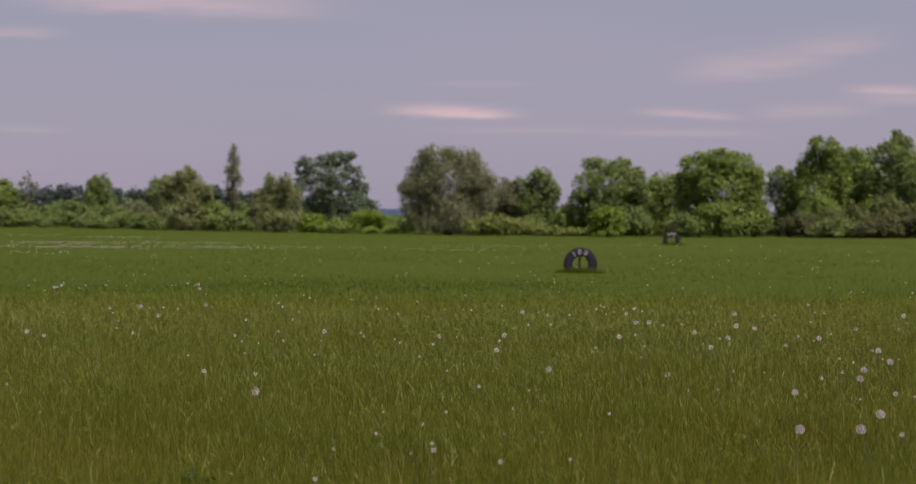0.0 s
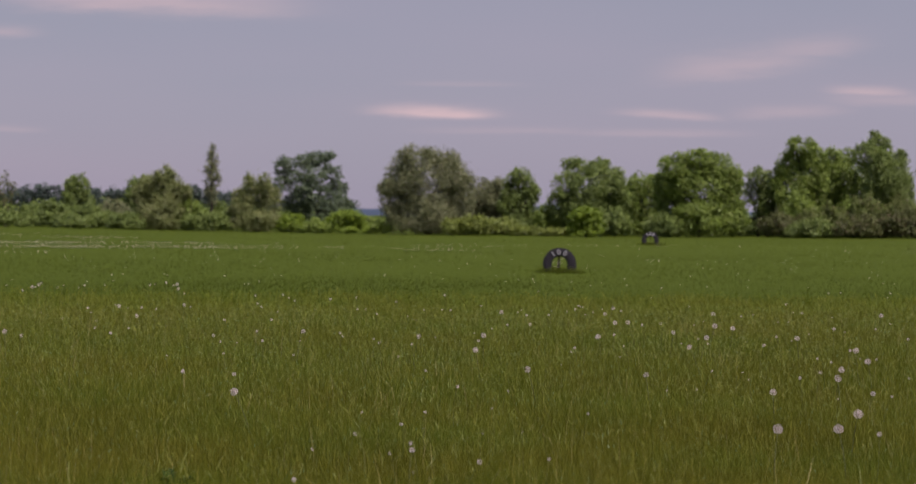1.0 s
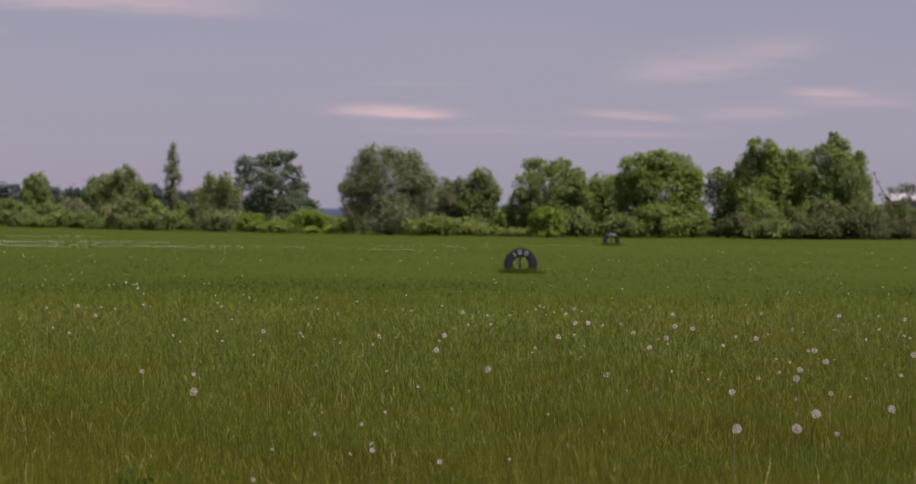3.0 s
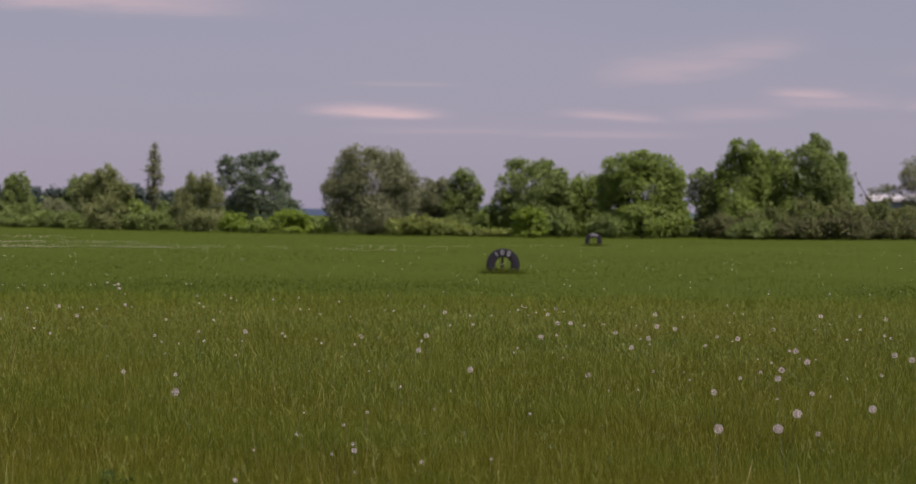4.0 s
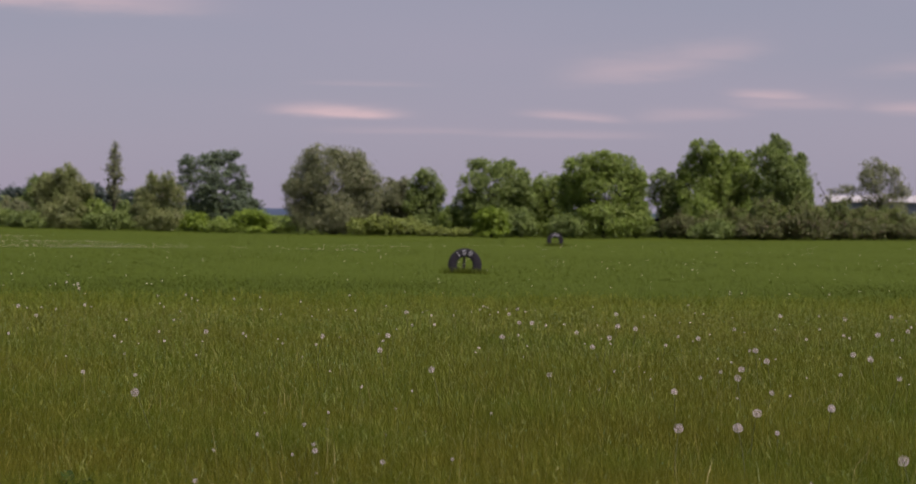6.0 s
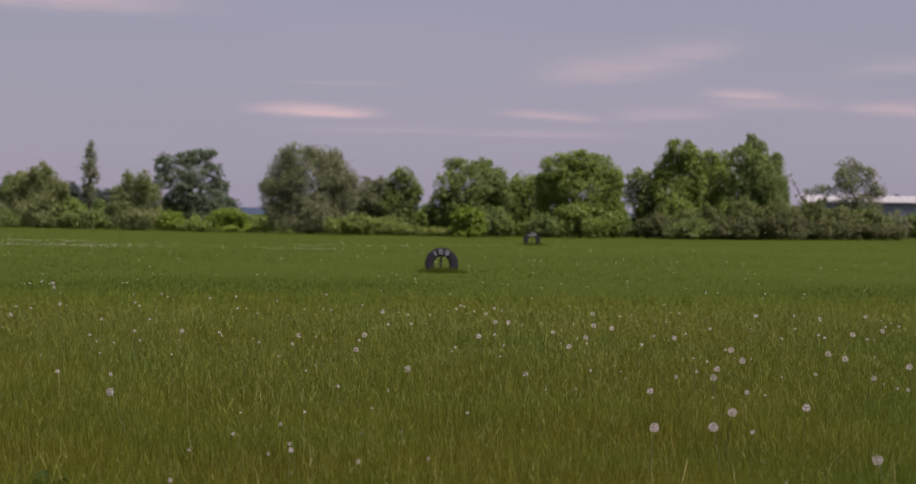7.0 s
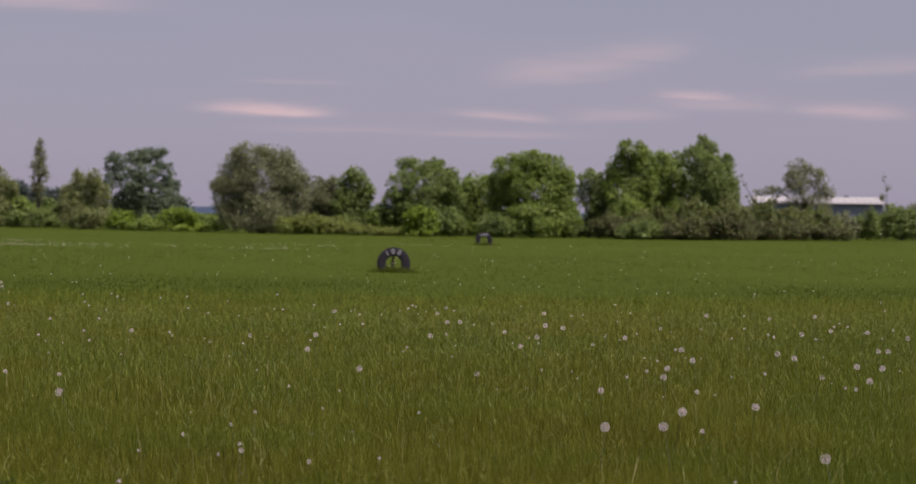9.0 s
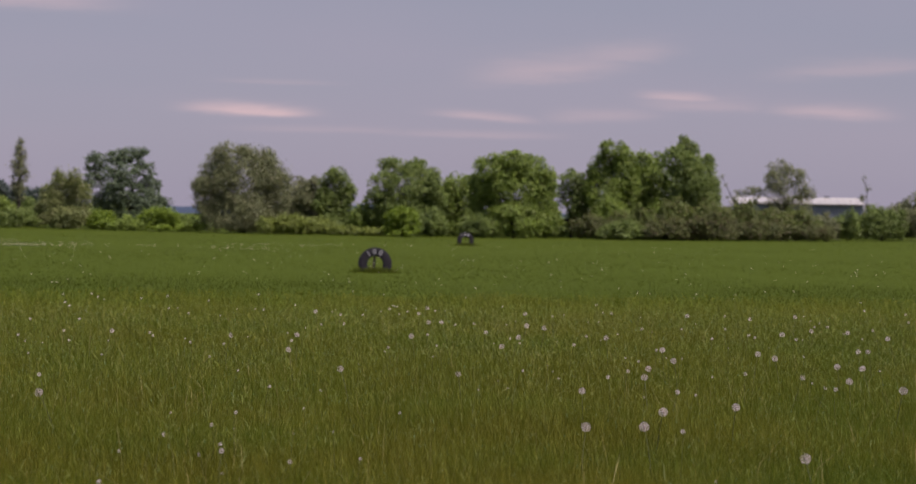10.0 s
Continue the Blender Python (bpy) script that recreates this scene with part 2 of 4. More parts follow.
def ground_material():
    m, t, out = material("grassland")
    pos = t.nodes.new("ShaderNodeTexCoord")
    big = node(t, "ShaderNodeTexNoise", Scale=0.06, Detail=4.0, Roughness=0.6)
    mid = node(t, "ShaderNodeTexNoise", Scale=0.7, Detail=5.0, Roughness=0.65)
    fine = node(t, "ShaderNodeTexNoise", Scale=18.0, Detail=3.0, Roughness=0.7)
    for n in (big, mid, fine):
        t.links.new(pos.outputs["Object"], n.inputs["Vector"])
    f = maths(t, "ADD", maths(t, "MULTIPLY", big.outputs[0], 0.5), maths(t, "MULTIPLY", mid.outputs[0], 0.5))
    r = node(t, "ShaderNodeMapRange")
    t.links.new(f, r.inputs[0])
    r.inputs[1].default_value, r.inputs[2].default_value = 0.3, 0.7
    col = mix_colour(t, r.outputs[0], (0.033, 0.045, 0.004), (0.040, 0.053, 0.005))
    r2 = node(t, "ShaderNodeMapRange")
    t.links.new(fine.outputs[0], r2.inputs[0])
    r2.inputs[1].default_value, r2.inputs[2].default_value = 0.45, 0.75
    col = mix_colour(t, maths(t, "MULTIPLY", r2.outputs[0], 0.5), col, (0.054, 0.060, 0.009))
    p = node(t, "ShaderNodeBsdfPrincipled", Roughness=1.0)
    p.inputs["Specular IOR Level"].default_value = 0.05
    t.links.new(col, p.inputs["Base Color"])
    bn = node(t, "ShaderNodeBump", Strength=0.5, Distance=0.05)
    t.links.new(fine.outputs[0], bn.inputs["Height"])
    t.links.new(bn.outputs[0], p.inputs["Normal"])
    t.links.new(p.outputs[0], out.inputs[0])
    return m


GROUND = ground_material()


# ---- building helpers ----
def rng(seed):
    return np.random.default_rng(seed)


def mesh_np(name, verts, sizes, loops, mat, smooth=False):
    """A mesh from arrays: points, corners per face, and the corners one after another."""
    me = bpy.data.meshes.new(name)
    me.vertices.add(len(verts))
    me.vertices.foreach_set("co", np.ascontiguousarray(verts, dtype=np.float32).ravel())
    me.loops.add(len(loops))
    me.loops.foreach_set("vertex_index", np.ascontiguousarray(loops, dtype=np.int32).ravel())
    me.polygons.add(len(sizes))
    starts = np.concatenate([[0], np.cumsum(sizes)[:-1]])
    me.polygons.foreach_set("loop_start", starts.astype(np.int32))
    if smooth:
        me.polygons.foreach_set("use_smooth", np.ones(len(sizes), dtype=bool))
    me.update(calc_edges=True)
    me.materials.append(mat)
    return me


def part_np(name, me, parent=None, label=""):
    ob = new(name, me)
    if parent is not None:
        ob.parent = parent
    if label:
        ob["label"] = label
    return ob


def part(name, bm, mat, parent=None, label="", smooth=False):
    me = bpy.data.meshes.new(name)
    bm.normal_update()
    bm.to_mesh(me)
    bm.free()
    me.materials.append(mat)
    if smooth:
        me.polygons.foreach_set("use_smooth", np.ones(len(me.polygons), dtype=bool))
    return part_np(name, me, parent, label)


def base_at(name, x, y, z, turn=0.0):
    ob = new(name)
    ob.empty_display_size = 0.2
    ob.matrix_basis = pose(x, y, z, 0, 0, turn)
    return ob


def lie(x, y):
    """Height of the ground: level meadow in front, a shallow hollow beyond."""
    x, y = np.asarray(x, float), np.asarray(y, float)
    w = np.clip((y - 14) / 31, 0, 1)
    w = w * w * (3 - 2 * w)
    far = np.clip((y - 95) / 45, 0, 1)
    return w * (-0.47 - 0.14 * far + 0.5 * np.minimum(1, ((x - 20) / 58) ** 2))


def points_of(centres, axis_a, axis_b):
    """Pointed leaves, three corners each: verts, sizes, loops."""
    n = len(centres)
    v = np.stack([centres - axis_a - axis_b, centres - axis_a + axis_b, centres + axis_a], 1).reshape(-1, 3)
    return v, np.full(n, 3), np.arange(3 * n)


def unit(v):
    return v / np.maximum(np.linalg.norm(v, axis=-1, keepdims=True), 1e-9)


def tube(points, radii, sides=6):
    """A tapered tube along points: verts, faces as lists of four."""
    pts = np.asarray(points, float)
    way = unit(np.gradient(pts, axis=0))
    side = unit(np.cross(way, np.where(np.abs(way[:, 2:3]) > 0.9, [[1.0, 0, 0]], [[0, 0, 1.0]])))
    other = np.cross(way, side)
    ang = np.linspace(0, 2 * np.pi, sides, endpoint=False)
    ring = side[:, None] * np.cos(ang)[None, :, None] + other[:, None] * np.sin(ang)[None, :, None]
    v = (pts[:, None] + ring * np.asarray(radii, float)[:, None, None]).reshape(-1, 3)
    f = []
    for i in range(len(pts) - 1):
        for j in range(sides):
            k = (j + 1) % sides
            f.append((i * sides + j, i * sides + k, (i + 1) * sides + k, (i + 1) * sides + j))
    return v, np.array(f)


def join_tubes(tubes):
    vs, fs, o = [], [], 0
    for v, f in tubes:
        vs.append(v)
        fs.append(f + o)
        o += len(v)
    f = np.concatenate(fs)
    return np.concatenate(vs), np.full(len(f), 4), f.ravel()


# ---- ground ----
def build_ground():
    xs = np.unique(np.concatenate([np.linspace(-2500, -100, 14), np.linspace(-100, 110, 106), np.linspace(110, 2500, 14)]))
    ys = np.unique(np.concatenate([np.linspace(-900, -20, 9), np.linspace(-20, 60, 81), np.linspace(60, 260, 51), np.linspace(260, 4000, 16)]))
    gx, gy = np.meshgrid(xs, ys)
    z = lie(gx, gy)
    near = (np.abs(gx) < 110) & (gy > 14) & (gy < 260)
    z = z + near * 0.012 * np.sin(gx * 0.37 + 1.3 * np.sin(gy * 0.11)) * np.sin(gy * 0.23)
    v = np.stack([gx, gy, z], -1).reshape(-1, 3)
    nx, ny = len(xs), len(ys)
    i = (np.arange(ny - 1)[:, None] * nx + np.arange(nx - 1)[None]).ravel()
    f = np.stack([i, i + 1, i + nx + 1, i + nx], 1)
    ob = new("ground", mesh_np("ground", v, np.full(len(f), 4), f.ravel(), GROUND, True))
    tagged(ob, "wide green grass field, level and slightly hollow", "ground", kind="structure")


build_ground()


# ---- grass ----
def spread(r, count, y0, y1, left=0.33, right=0.475, pad=0.8):
    """Even places over the wedge of meadow between two distances."""
    y = np.sqrt(r.uniform(y0 * y0, y1 * y1, count))
    x = r.uniform(0, 1, count) * ((left + right) * y + 2 * pad) - left * y - pad
    return x, y


def blades(r, x, y, tall, wide, bend):
    n = len(x)
    z = lie(x, y)
    base = np.stack([x, y, z - 0.01], 1)
    a = r.uniform(0, 2 * np.pi, n)
    side = np.stack([np.cos(a), np.sin(a), np.zeros(n)], 1) * (wide / 2)[:, None]
    b = r.uniform(0, 2 * np.pi, n)
    out = np.stack([np.cos(b), np.sin(b), np.zeros(n)], 1) * (bend * tall)[:, None]
    rise = np.zeros((n, 3))
    rise[:, 2] = tall
    mid = base + rise * 0.55 + out * 0.3
    tip = base + rise * (1 - 0.35 * bend * bend)[:, None] + out
    v = np.stack([base - side, base + side, mid + side * 0.8, mid - side * 0.8, tip], 1).reshape(-1, 3)
    o = np.arange(n)[:, None] * 5
    loops = (o + np.array([[0, 1, 2, 3, 3, 2, 4]])).ravel()
    sizes = np.tile([4, 3], n)
    return v, sizes, loops


def spikes(r, x, y, tall, wide, bend):
    """Far blades: one slim triangle each."""
    n = len(x)
    base = np.stack([x, y, lie(x, y) - 0.01], 1)
    a = r.uniform(0, 2 * np.pi, n)
    side = np.stack([np.cos(a), np.sin(a), np.zeros(n)], 1) * (wide / 2)[:, None]
    b = r.uniform(0, 2 * np.pi, n)
    tip = base + np.stack([np.cos(b) * bend * tall, np.sin(b) * bend * tall, tall], 1)
    return np.stack([base - side, base + side, tip], 1).reshape(-1, 3), np.full(n, 3), np.arange(3 * n)


def lying(r, x, y, tall, wide, bend):
    """Short blades that lean over with the flat side up."""
    n = len(x)
    base = np.stack([x, y, lie(x, y) - 0.005], 1)
    b = r.uniform(0, 2 * np.pi, n)
    out = np.stack([np.cos(b), np.sin(b), np.zeros(n)], 1)
    side = np.stack([-np.sin(b), np.cos(b), np.zeros(n)], 1) * (wide / 2)[:, None]
    tip = base + out * (bend * tall)[:, None]
    tip[:, 2] += tall
    return np.stack([base - side, base + side, tip], 1).reshape(-1, 3), np.full(n, 3), np.arange(3 * n)


def grass(name, mat, seed, bands, label):
    r = rng(seed)
    vs, ss, ls, o = [], [], [], 0
    for shape, y0, y1, count, tall, wide, clump in bands:
        x, y = spread(r, count, y0, y1)
        if shape is lying:   # the bands run into one another
            y = y * np.exp(r.normal(0, 0.09, count))
        h = tall * r.uniform(0.72, 1.10, count)
        h *= 0.93 + 0.12 * np.sin(x * 1.7 + 2.0 * np.sin(y * 0.9)) * np.sin(y * 1.3 + x * 0.6)
        v, s, l = shape(r, x, y, h, wide * r.uniform(0.6, 1.3, count), np.abs(r.normal(0, clump, count)).clip(0, 1.6))
        vs.append(v), ss.append(s), ls.append(l + o)
        o += len(v)
    me = mesh_np(name, np.concatenate(vs), np.concatenate(ss), np.concatenate(ls), mat)
    return tagged(new(name, me), label, "grass", kind="stuff")


grass("meadow_grass", GRASS_TALL, 11, [
    (blades, 4.0, 8.5, 85000, 0.33, 0.0022, 0.9), (spikes, 4.0, 8.5, 240000, 0.29, 0.0040, 0.5), (blades, 8.5, 11.5, 32000, 0.33, 0.0026, 0.95), (spikes, 8.0, 11.5, 105000, 0.29, 0.0052, 0.5)],
    "tall uncut olive-green meadow grass with fine upright blades")
grass("green_meadow_grass", GRASS_GREEN, 14, [
    (blades, 7.0, 11.0, 28000, 0.33, 0.0026, 0.95), (blades, 11.0, 14.5, 36000, 0.33, 0.0034, 0.95), (spikes, 7.5, 14.5, 150000, 0.29, 0.0060, 0.5), (spikes, 14.0, 18.5, 85000, 0.28, 0.009, 0.5),
    (lying, 17.5, 22.0, 60000, 0.19, 0.009, 0.8), (lying, 20.5, 26.0, 30000, 0.13, 0.010, 1.0)],
    "tall fresh-green meadow grass further into the field")
field_bands = [(lying, 22.0, 36.0, 46000, 0.050, 0.011, 1.9), (lying, 34.0, 48.0, 28000, 0.045, 0.014, 2.0), (lying, 46.0, 70.0, 28000, 0.045, 0.020, 2.1), (lying, 68.0, 138.0, 26000, 0.04, 0.036, 2.2)]
grass("field_grass", GRASS_SHORT, 12, field_bands, "short green grass of the field beyond the meadow")


def side_grass():
    """The same meadow beside and behind the camera."""
    r = rng(17)
    n = 60000
    x, y = r.uniform(-15, 18, n), r.uniform(-9, 24, n)
    keep = ((x < -0.33 * y - 0.8) | (x > 0.475 * y + 0.8) | (y < 4.0)) & (np.hypot(x, y) > 1.2)
    x, y = x[keep], y[keep]
    n = len(x)
    v, s, l = spikes(r, x, y, r.uniform(0.2, 0.36, n), r.uniform(0.008, 0.016, n), np.abs(r.normal(0, 0.4, n)))
    me = mesh_np("side_meadow_grass", v, s, l, GRASS_TALL)
    tagged(new("side_meadow_grass", me), "tall olive-green meadow grass beside the open view", "grass", kind="stuff")


side_grass()


def tufts():
    """Longer grass left standing round the tyres."""
    r = rng(15)
    vs, n = [], 1300
    for cx, cy in ((3.69, 46.5), (12.85, 93.0)):
        x, y = r.normal(cx, 0.34, n), cy - 0.25 + r.normal(0, 0.14, n)
        vs.append(lying(r, x, y, r.uniform(0.08, 0.24, n), r.uniform(0.007, 0.014, n), np.abs(r.normal(0.5, 0.3, n)))[0])
    v = np.concatenate(vs)
    me = mesh_np("tyre_grass", v, np.full(2 * n, 3), np.arange(6 * n), FIELD_TUFT)
    tagged(new("tyre_grass", me), "longer grass tufts standing round the tyre feet", "grass", kind="stuff")


tufts()


def stalks():
    r = rng(13)
    n = 3600
    x, y = spread(r, n, 4.2, 17.0)
    v, s, l = blades(r, x, y, r.uniform(0.30, 0.46, n), r.uniform(0.0018, 0.0034, n), np.abs(r.normal(0, 0.7, n)).clip(0, 1.4))
    k = 260   # a few broad old leaves
    x, y = spread(r, k, 5.0, 13.0)
    w, q, m = blades(r, x, y, r.uniform(0.26, 0.38, k), r.uniform(0.004, 0.0075, k), np.abs(r.normal(0.3, 0.6, k)).clip(0, 1.4))
    v, s, l = np.concatenate([v, w]), np.concatenate([s, q]), np.concatenate([l, m + len(v)])
    me = mesh_np("seed_stalks", v, s, l, STRAW)
    tagged(new("seed_stalks", me), "thin straw-coloured dry stalks among the meadow grass", "grass", kind="stuff")


stalks()


def leaf_arcs():
    """Thin grass leaves that arch over from the upper culms, every way round."""
    r = rng(19)
    n = 60000
    x, y = spread(r, n, 4.2, 17.0)
    foot = np.stack([x, y, lie(x, y) + r.uniform(0.17, 0.33, n)], 1)
    a, rise = r.uniform(0, 2 * np.pi, n), r.uniform(0.1, 1.5, n)
    long = 0.03 + 0.10 * r.uniform(0, 1, n) ** 2
    flat = np.stack([np.cos(a), np.sin(a), np.zeros(n)], 1)
    up = np.array([0, 0, 1.0])
    way = unit(flat + rise[:, None] * up)
    mid = foot + way * (0.55 * long)[:, None]
    tip = mid + unit(way + flat * 0.5 - up * r.uniform(0.1, 0.9, n)[:, None]) * (0.45 * long)[:, None]
    side = np.cross(flat, up) * (r.uniform(0.0005, 0.0010, n) * (y / 7) ** 0.6)[:, None]
    v = np.stack([foot - side, foot + side, mid + side, mid - side, tip], 1).reshape(-1, 3)
    loops = (np.arange(n)[:, None] * 5 + np.array([[0, 1, 2, 3, 3, 2, 4]])).ravel()
    me = mesh_np("grass_leaves", v, np.tile([4, 3], n), loops, ARCS)
    tagged(new("grass_leaves", me), "fine arching pale green grass leaves in the meadow", "grass", kind="stuff")


leaf_arcs()


def seed_tips():
    """Pale flowering tips of the grass, just above the blades; some are coloured as glints."""
    r = rng(16)
    n = 26000
    x, y = spread(r, n, 4.2, 16.5)
    z = lie(x, y) + r.uniform(0.22, 0.40, n)
    a, lean = r.uniform(0, 2 * np.pi, n), np.abs(r.normal(0, 0.7, n))
    long = r.uniform(0.006, 0.020, n)
    way = unit(np.stack([np.cos(a) * lean, np.sin(a) * lean, np.ones(n)], 1)) * long[:, None]
    b = r.uniform(0, 2 * np.pi, n)
    side = np.stack([np.cos(b), np.sin(b), np.zeros(n)], 1) * r.uniform(0.0006, 0.0013, n)[:, None] * (y / 7)[:, None] ** 0.6
    p = np.stack([x, y, z], 1)
    v = np.stack([p - side, p + side, p + way + side * 0.4, p + way - side * 0.4], 1).reshape(-1, 3)
    me = mesh_np("grass_seed_tips", v, np.full(n, 4), np.arange(4 * n), TIPS_AND_GLINTS)
    tagged(new("grass_seed_tips", me), "pale flowering tips above the meadow grass, some coloured as glints", "grass", kind="stuff")


seed_tips()


# ---- trees ----
LEAN_LEAF = 0.55   # a leaf's width by its length


def foliage(r, lobes, cover, leaf, clump_r, droop=0.0):
    """Leaves in small tufts through the ellipsoids of a crown; cover: leaf area over each lobe's outline.
    Returns the mesh arrays, the tufts' centres and the lobe of each."""
    centres, ways, which = [], [], []
    tuft = 8
    masses = []
    for k, (lx, ly, lz, la, lb, lc) in enumerate(lobes):
        if min(la, lc) < 0.35:
            masses.append((k, lx, ly, lz, la, lb, lc, cover))
            continue
        masses.append((k, lx, ly, lz, la * 0.97, lb * 0.97, lc * 0.97, cover * 0.5))
        for _ in range(8):
            d = unit(r.normal(size=3) + np.array([0, -0.2, 0.25]))
            s = r.uniform(0.30, 0.48)
            e = 1.10 - s
            masses.append((k, lx + d[0] * la * e, ly + d[1] * lb * e, lz + d[2] * lc * e, la * s, lb * s, lc * s * 1.1, cover * 0.5))
    for k, lx, ly, lz, la, lb, lc, share in masses:
        n = max(3, int(share * np.pi * la * lc / (2 * LEAN_LEAF * leaf * leaf) / tuft))
        d = unit(r.normal(size=(n, 3)))
        rad = r.uniform(0.15, 1.0, n) ** 0.45 * (1 + 0.10 * np.sin(d[:, 0] * 5 + k) * np.sin(d[:, 2] * 6 + 2 * k))
        centres.append(np.array([lx, ly, lz]) + d * np.array([la, lb, lc]) * rad[:, None])
        ways.append(d)
        which.append(np.full(n, k))
    c, d, which = np.concatenate(centres), np.concatenate(ways), np.concatenate(which)
    c[:, 2] = np.maximum(c[:, 2], r.uniform(0.05, 0.4, len(c)))
    n = len(c) * tuft
    cc, dd = np.repeat(c, tuft, 0), np.repeat(d, tuft, 0)
    big = np.repeat(clump_r * r.uniform(0.6, 1.4, len(c)), tuft)
    off = unit(r.normal(size=(n, 3))) * np.abs(r.normal(0, 0.6, n)).clip(0, 1.3)[:, None] * big[:, None]
    off[:, 2] *= 0.8 + droop
    off[:, 2] -= droop * big * r.uniform(0, 1, n)
    nor = unit(unit(off) * 0.5 + dd * 0.55 + np.array([0, 0, 0.5]) + r.normal(size=(n, 3)) * 0.5)
    a = unit(np.cross(nor, r.normal(size=(n, 3))))
    a[:, 2] -= droop
    a = unit(a)
    e = unit(np.cross(nor, a))
    s = (leaf * r.uniform(0.6, 1.4, n))[:, None]
    return points_of(cc + off, a * s, e * s * LEAN_LEAF), c, which


def limb(r, a, b, r0, r1, sag=0.08, steps=5):
    t = np.linspace(0, 1, steps)[:, None]
    a, b = np.array(a, float), np.array(b, float)
    pts = a + (b - a) * t
    length = np.linalg.norm(b - a)
    wob = r.normal(size=3) * sag * length
    pts = pts + np.sin(t * np.pi) * wob + np.array([0, 0, 1]) * (np.sin(t * np.pi) * 0.06 * length)
    return tube(pts, np.linspace(r0, r1, steps), 5)


CROWNS = {  # masses of each crown: across and half width (of the half width), height and half height (of the height)
    "dome": ((0, .12, .62, .12), (.1, .32, .72, .20), (0, .55, .80, .42), (-.55, .60, .44, .28), (.52, .62, .45, .28), (-.25, .82, .42, .18), (.25, .82, .44, .18), (-.72, .40, .30, .24), (.72, .42, .30, .24), (0, .25, .78, .24), (-.5, .2, .42, .2), (.55, .2, .40, .2)),
    "twin": ((-.25, .84, .42, .16), (.40, .80, .40, .17), (-.55, .60, .42, .20), (.65, .60, .36, .24), (0, .60, .62, .30), (-.62, .32, .38, .28), (.60, .30, .42, .28), (0, .25, .75, .26)),
    "broad": ((-.15, .88, .40, .12), (-.60, .80, .40, .17), (.35, .80, .44, .17), (.70, .68, .31, .20), (0, .55, .78, .32), (-.65, .45, .37, .30), (.70, .40, .33, .30), (0, .20, .92, .23)),
    "rounded": ((.05, .84, .55, .15), (-.38, .72, .46, .20), (.45, .68, .46, .22), (-.45, .48, .50, .26), (.50, .42, .48, .28), (0, .42, .86, .34), (0, .14, .92, .16)),
    "sloping": ((-.20, .78, .55, .21), (.40, .82, .50, .18), (0, .50, .92, .32), (0, .20, .95, .23), (-.60, .45, .42, .30)),
    "shouldered": ((-.30, .76, .45, .22), (.42, .82, .45, .18), (0, .52, .78, .38), (-.60, .42, .42, .32), (.60, .42, .42, .32), (0, .20, .95, .22)),
    "gappy": ((-.10, .85, .58, .15), (.38, .74, .55, .20), (-.42, .60, .52, .20), (.32, .50, .62, .22), (.35, .30, .55, .20), (-.20, .10, .85, .13)),
    "ragged": ((-.32, .91, .32, .09), (.15, .86, .36, .12), (.62, .78, .36, .14), (-.40, .70, .54, .20), (.20, .62, .68, .26), (-.30, .42, .70, .26), (.40, .36, .62, .28), (0, .15, .95, .20)),
    "double": ((-.30, .84, .48, .16), (.42, .88, .42, .12), (0, .60, .88, .32), (0, .30, .95, .32)),
    "pointed": ((-.12, .92, .20, .09), (0, .83, .40, .13), (-.50, .75, .42, .16), (.36, .66, .36, .17), (.58, .44, .36, .22), (0, .50, .76, .32), (0, .25, .98, .28)),
    "plume": ((.12, .90, .16, .10), (.30, .82, .18, .12), (-.05, .82, .18, .11), (-.42, .68, .40, .18), (.36, .66, .40, .24), (0, .50, .85, .36), (.60, .40, .42, .30), (-.60, .38, .42, .32), (0, .20, .98, .22)),
    "two_plumes": ((-.20, .87, .22, .13), (.38, .85, .24, .15), (0, .60, .66, .30), (-.52, .45, .48, .30), (.52, .45, .48, .36), (0, .20, .98, .22)),
    "plates": ((-.70, .80, .26, .14), (-.68, .60, .30, .11), (-.30, .86, .24, .10), (-.05, .90, .30, .10), (.20, .93, .22, .07), (-.15, .68, .40, .13), (.30, .72, .27, .12), (.40, .55, .27, .11), (-.10, .45, .50, .17), (-.45, .36, .35, .16), (.45, .34, .38, .16), (.72, .27, .27, .14), (.10, .25, .70, .18)),
    "column": ((0, .93, .45, .07), (.12, .82, .75, .09), (-.15, .70, .85, .10), (.15, .58, .95, .10), (-.1, .46, .80, .09), (.1, .34, .55, .08)),
    "spire": ((-.2, .92, .2, .07), (.2, .76, .35, .06), (-.3, .62, .4, .06), (.2, .48, .5, .06), (-.1, .33, .6, .07)),
    "airy": ((0, .86, .42, .13), (-.35, .72, .37, .14), (.36, .76, .42, .14), (-.76, .58, .25, .06), (.70, .56, .30, .16), (0, .55, .62, .18), (.42, .36, .50, .15), (-.20, .34, .42, .10)),
    "bare": ((0, .80, .50, .18), (-.42, .64, .42, .20), (.42, .64, .42, .20), (0, .4, .6, .2)),
    "broken": ((.62, .76, .40, .07), (.10, .70, .46, .08), (-.35, .62, .34, .08), (.75, .60, .30, .08), (-1.05, .97, .06, .03), (-.95, .84, .05, .03)),
}


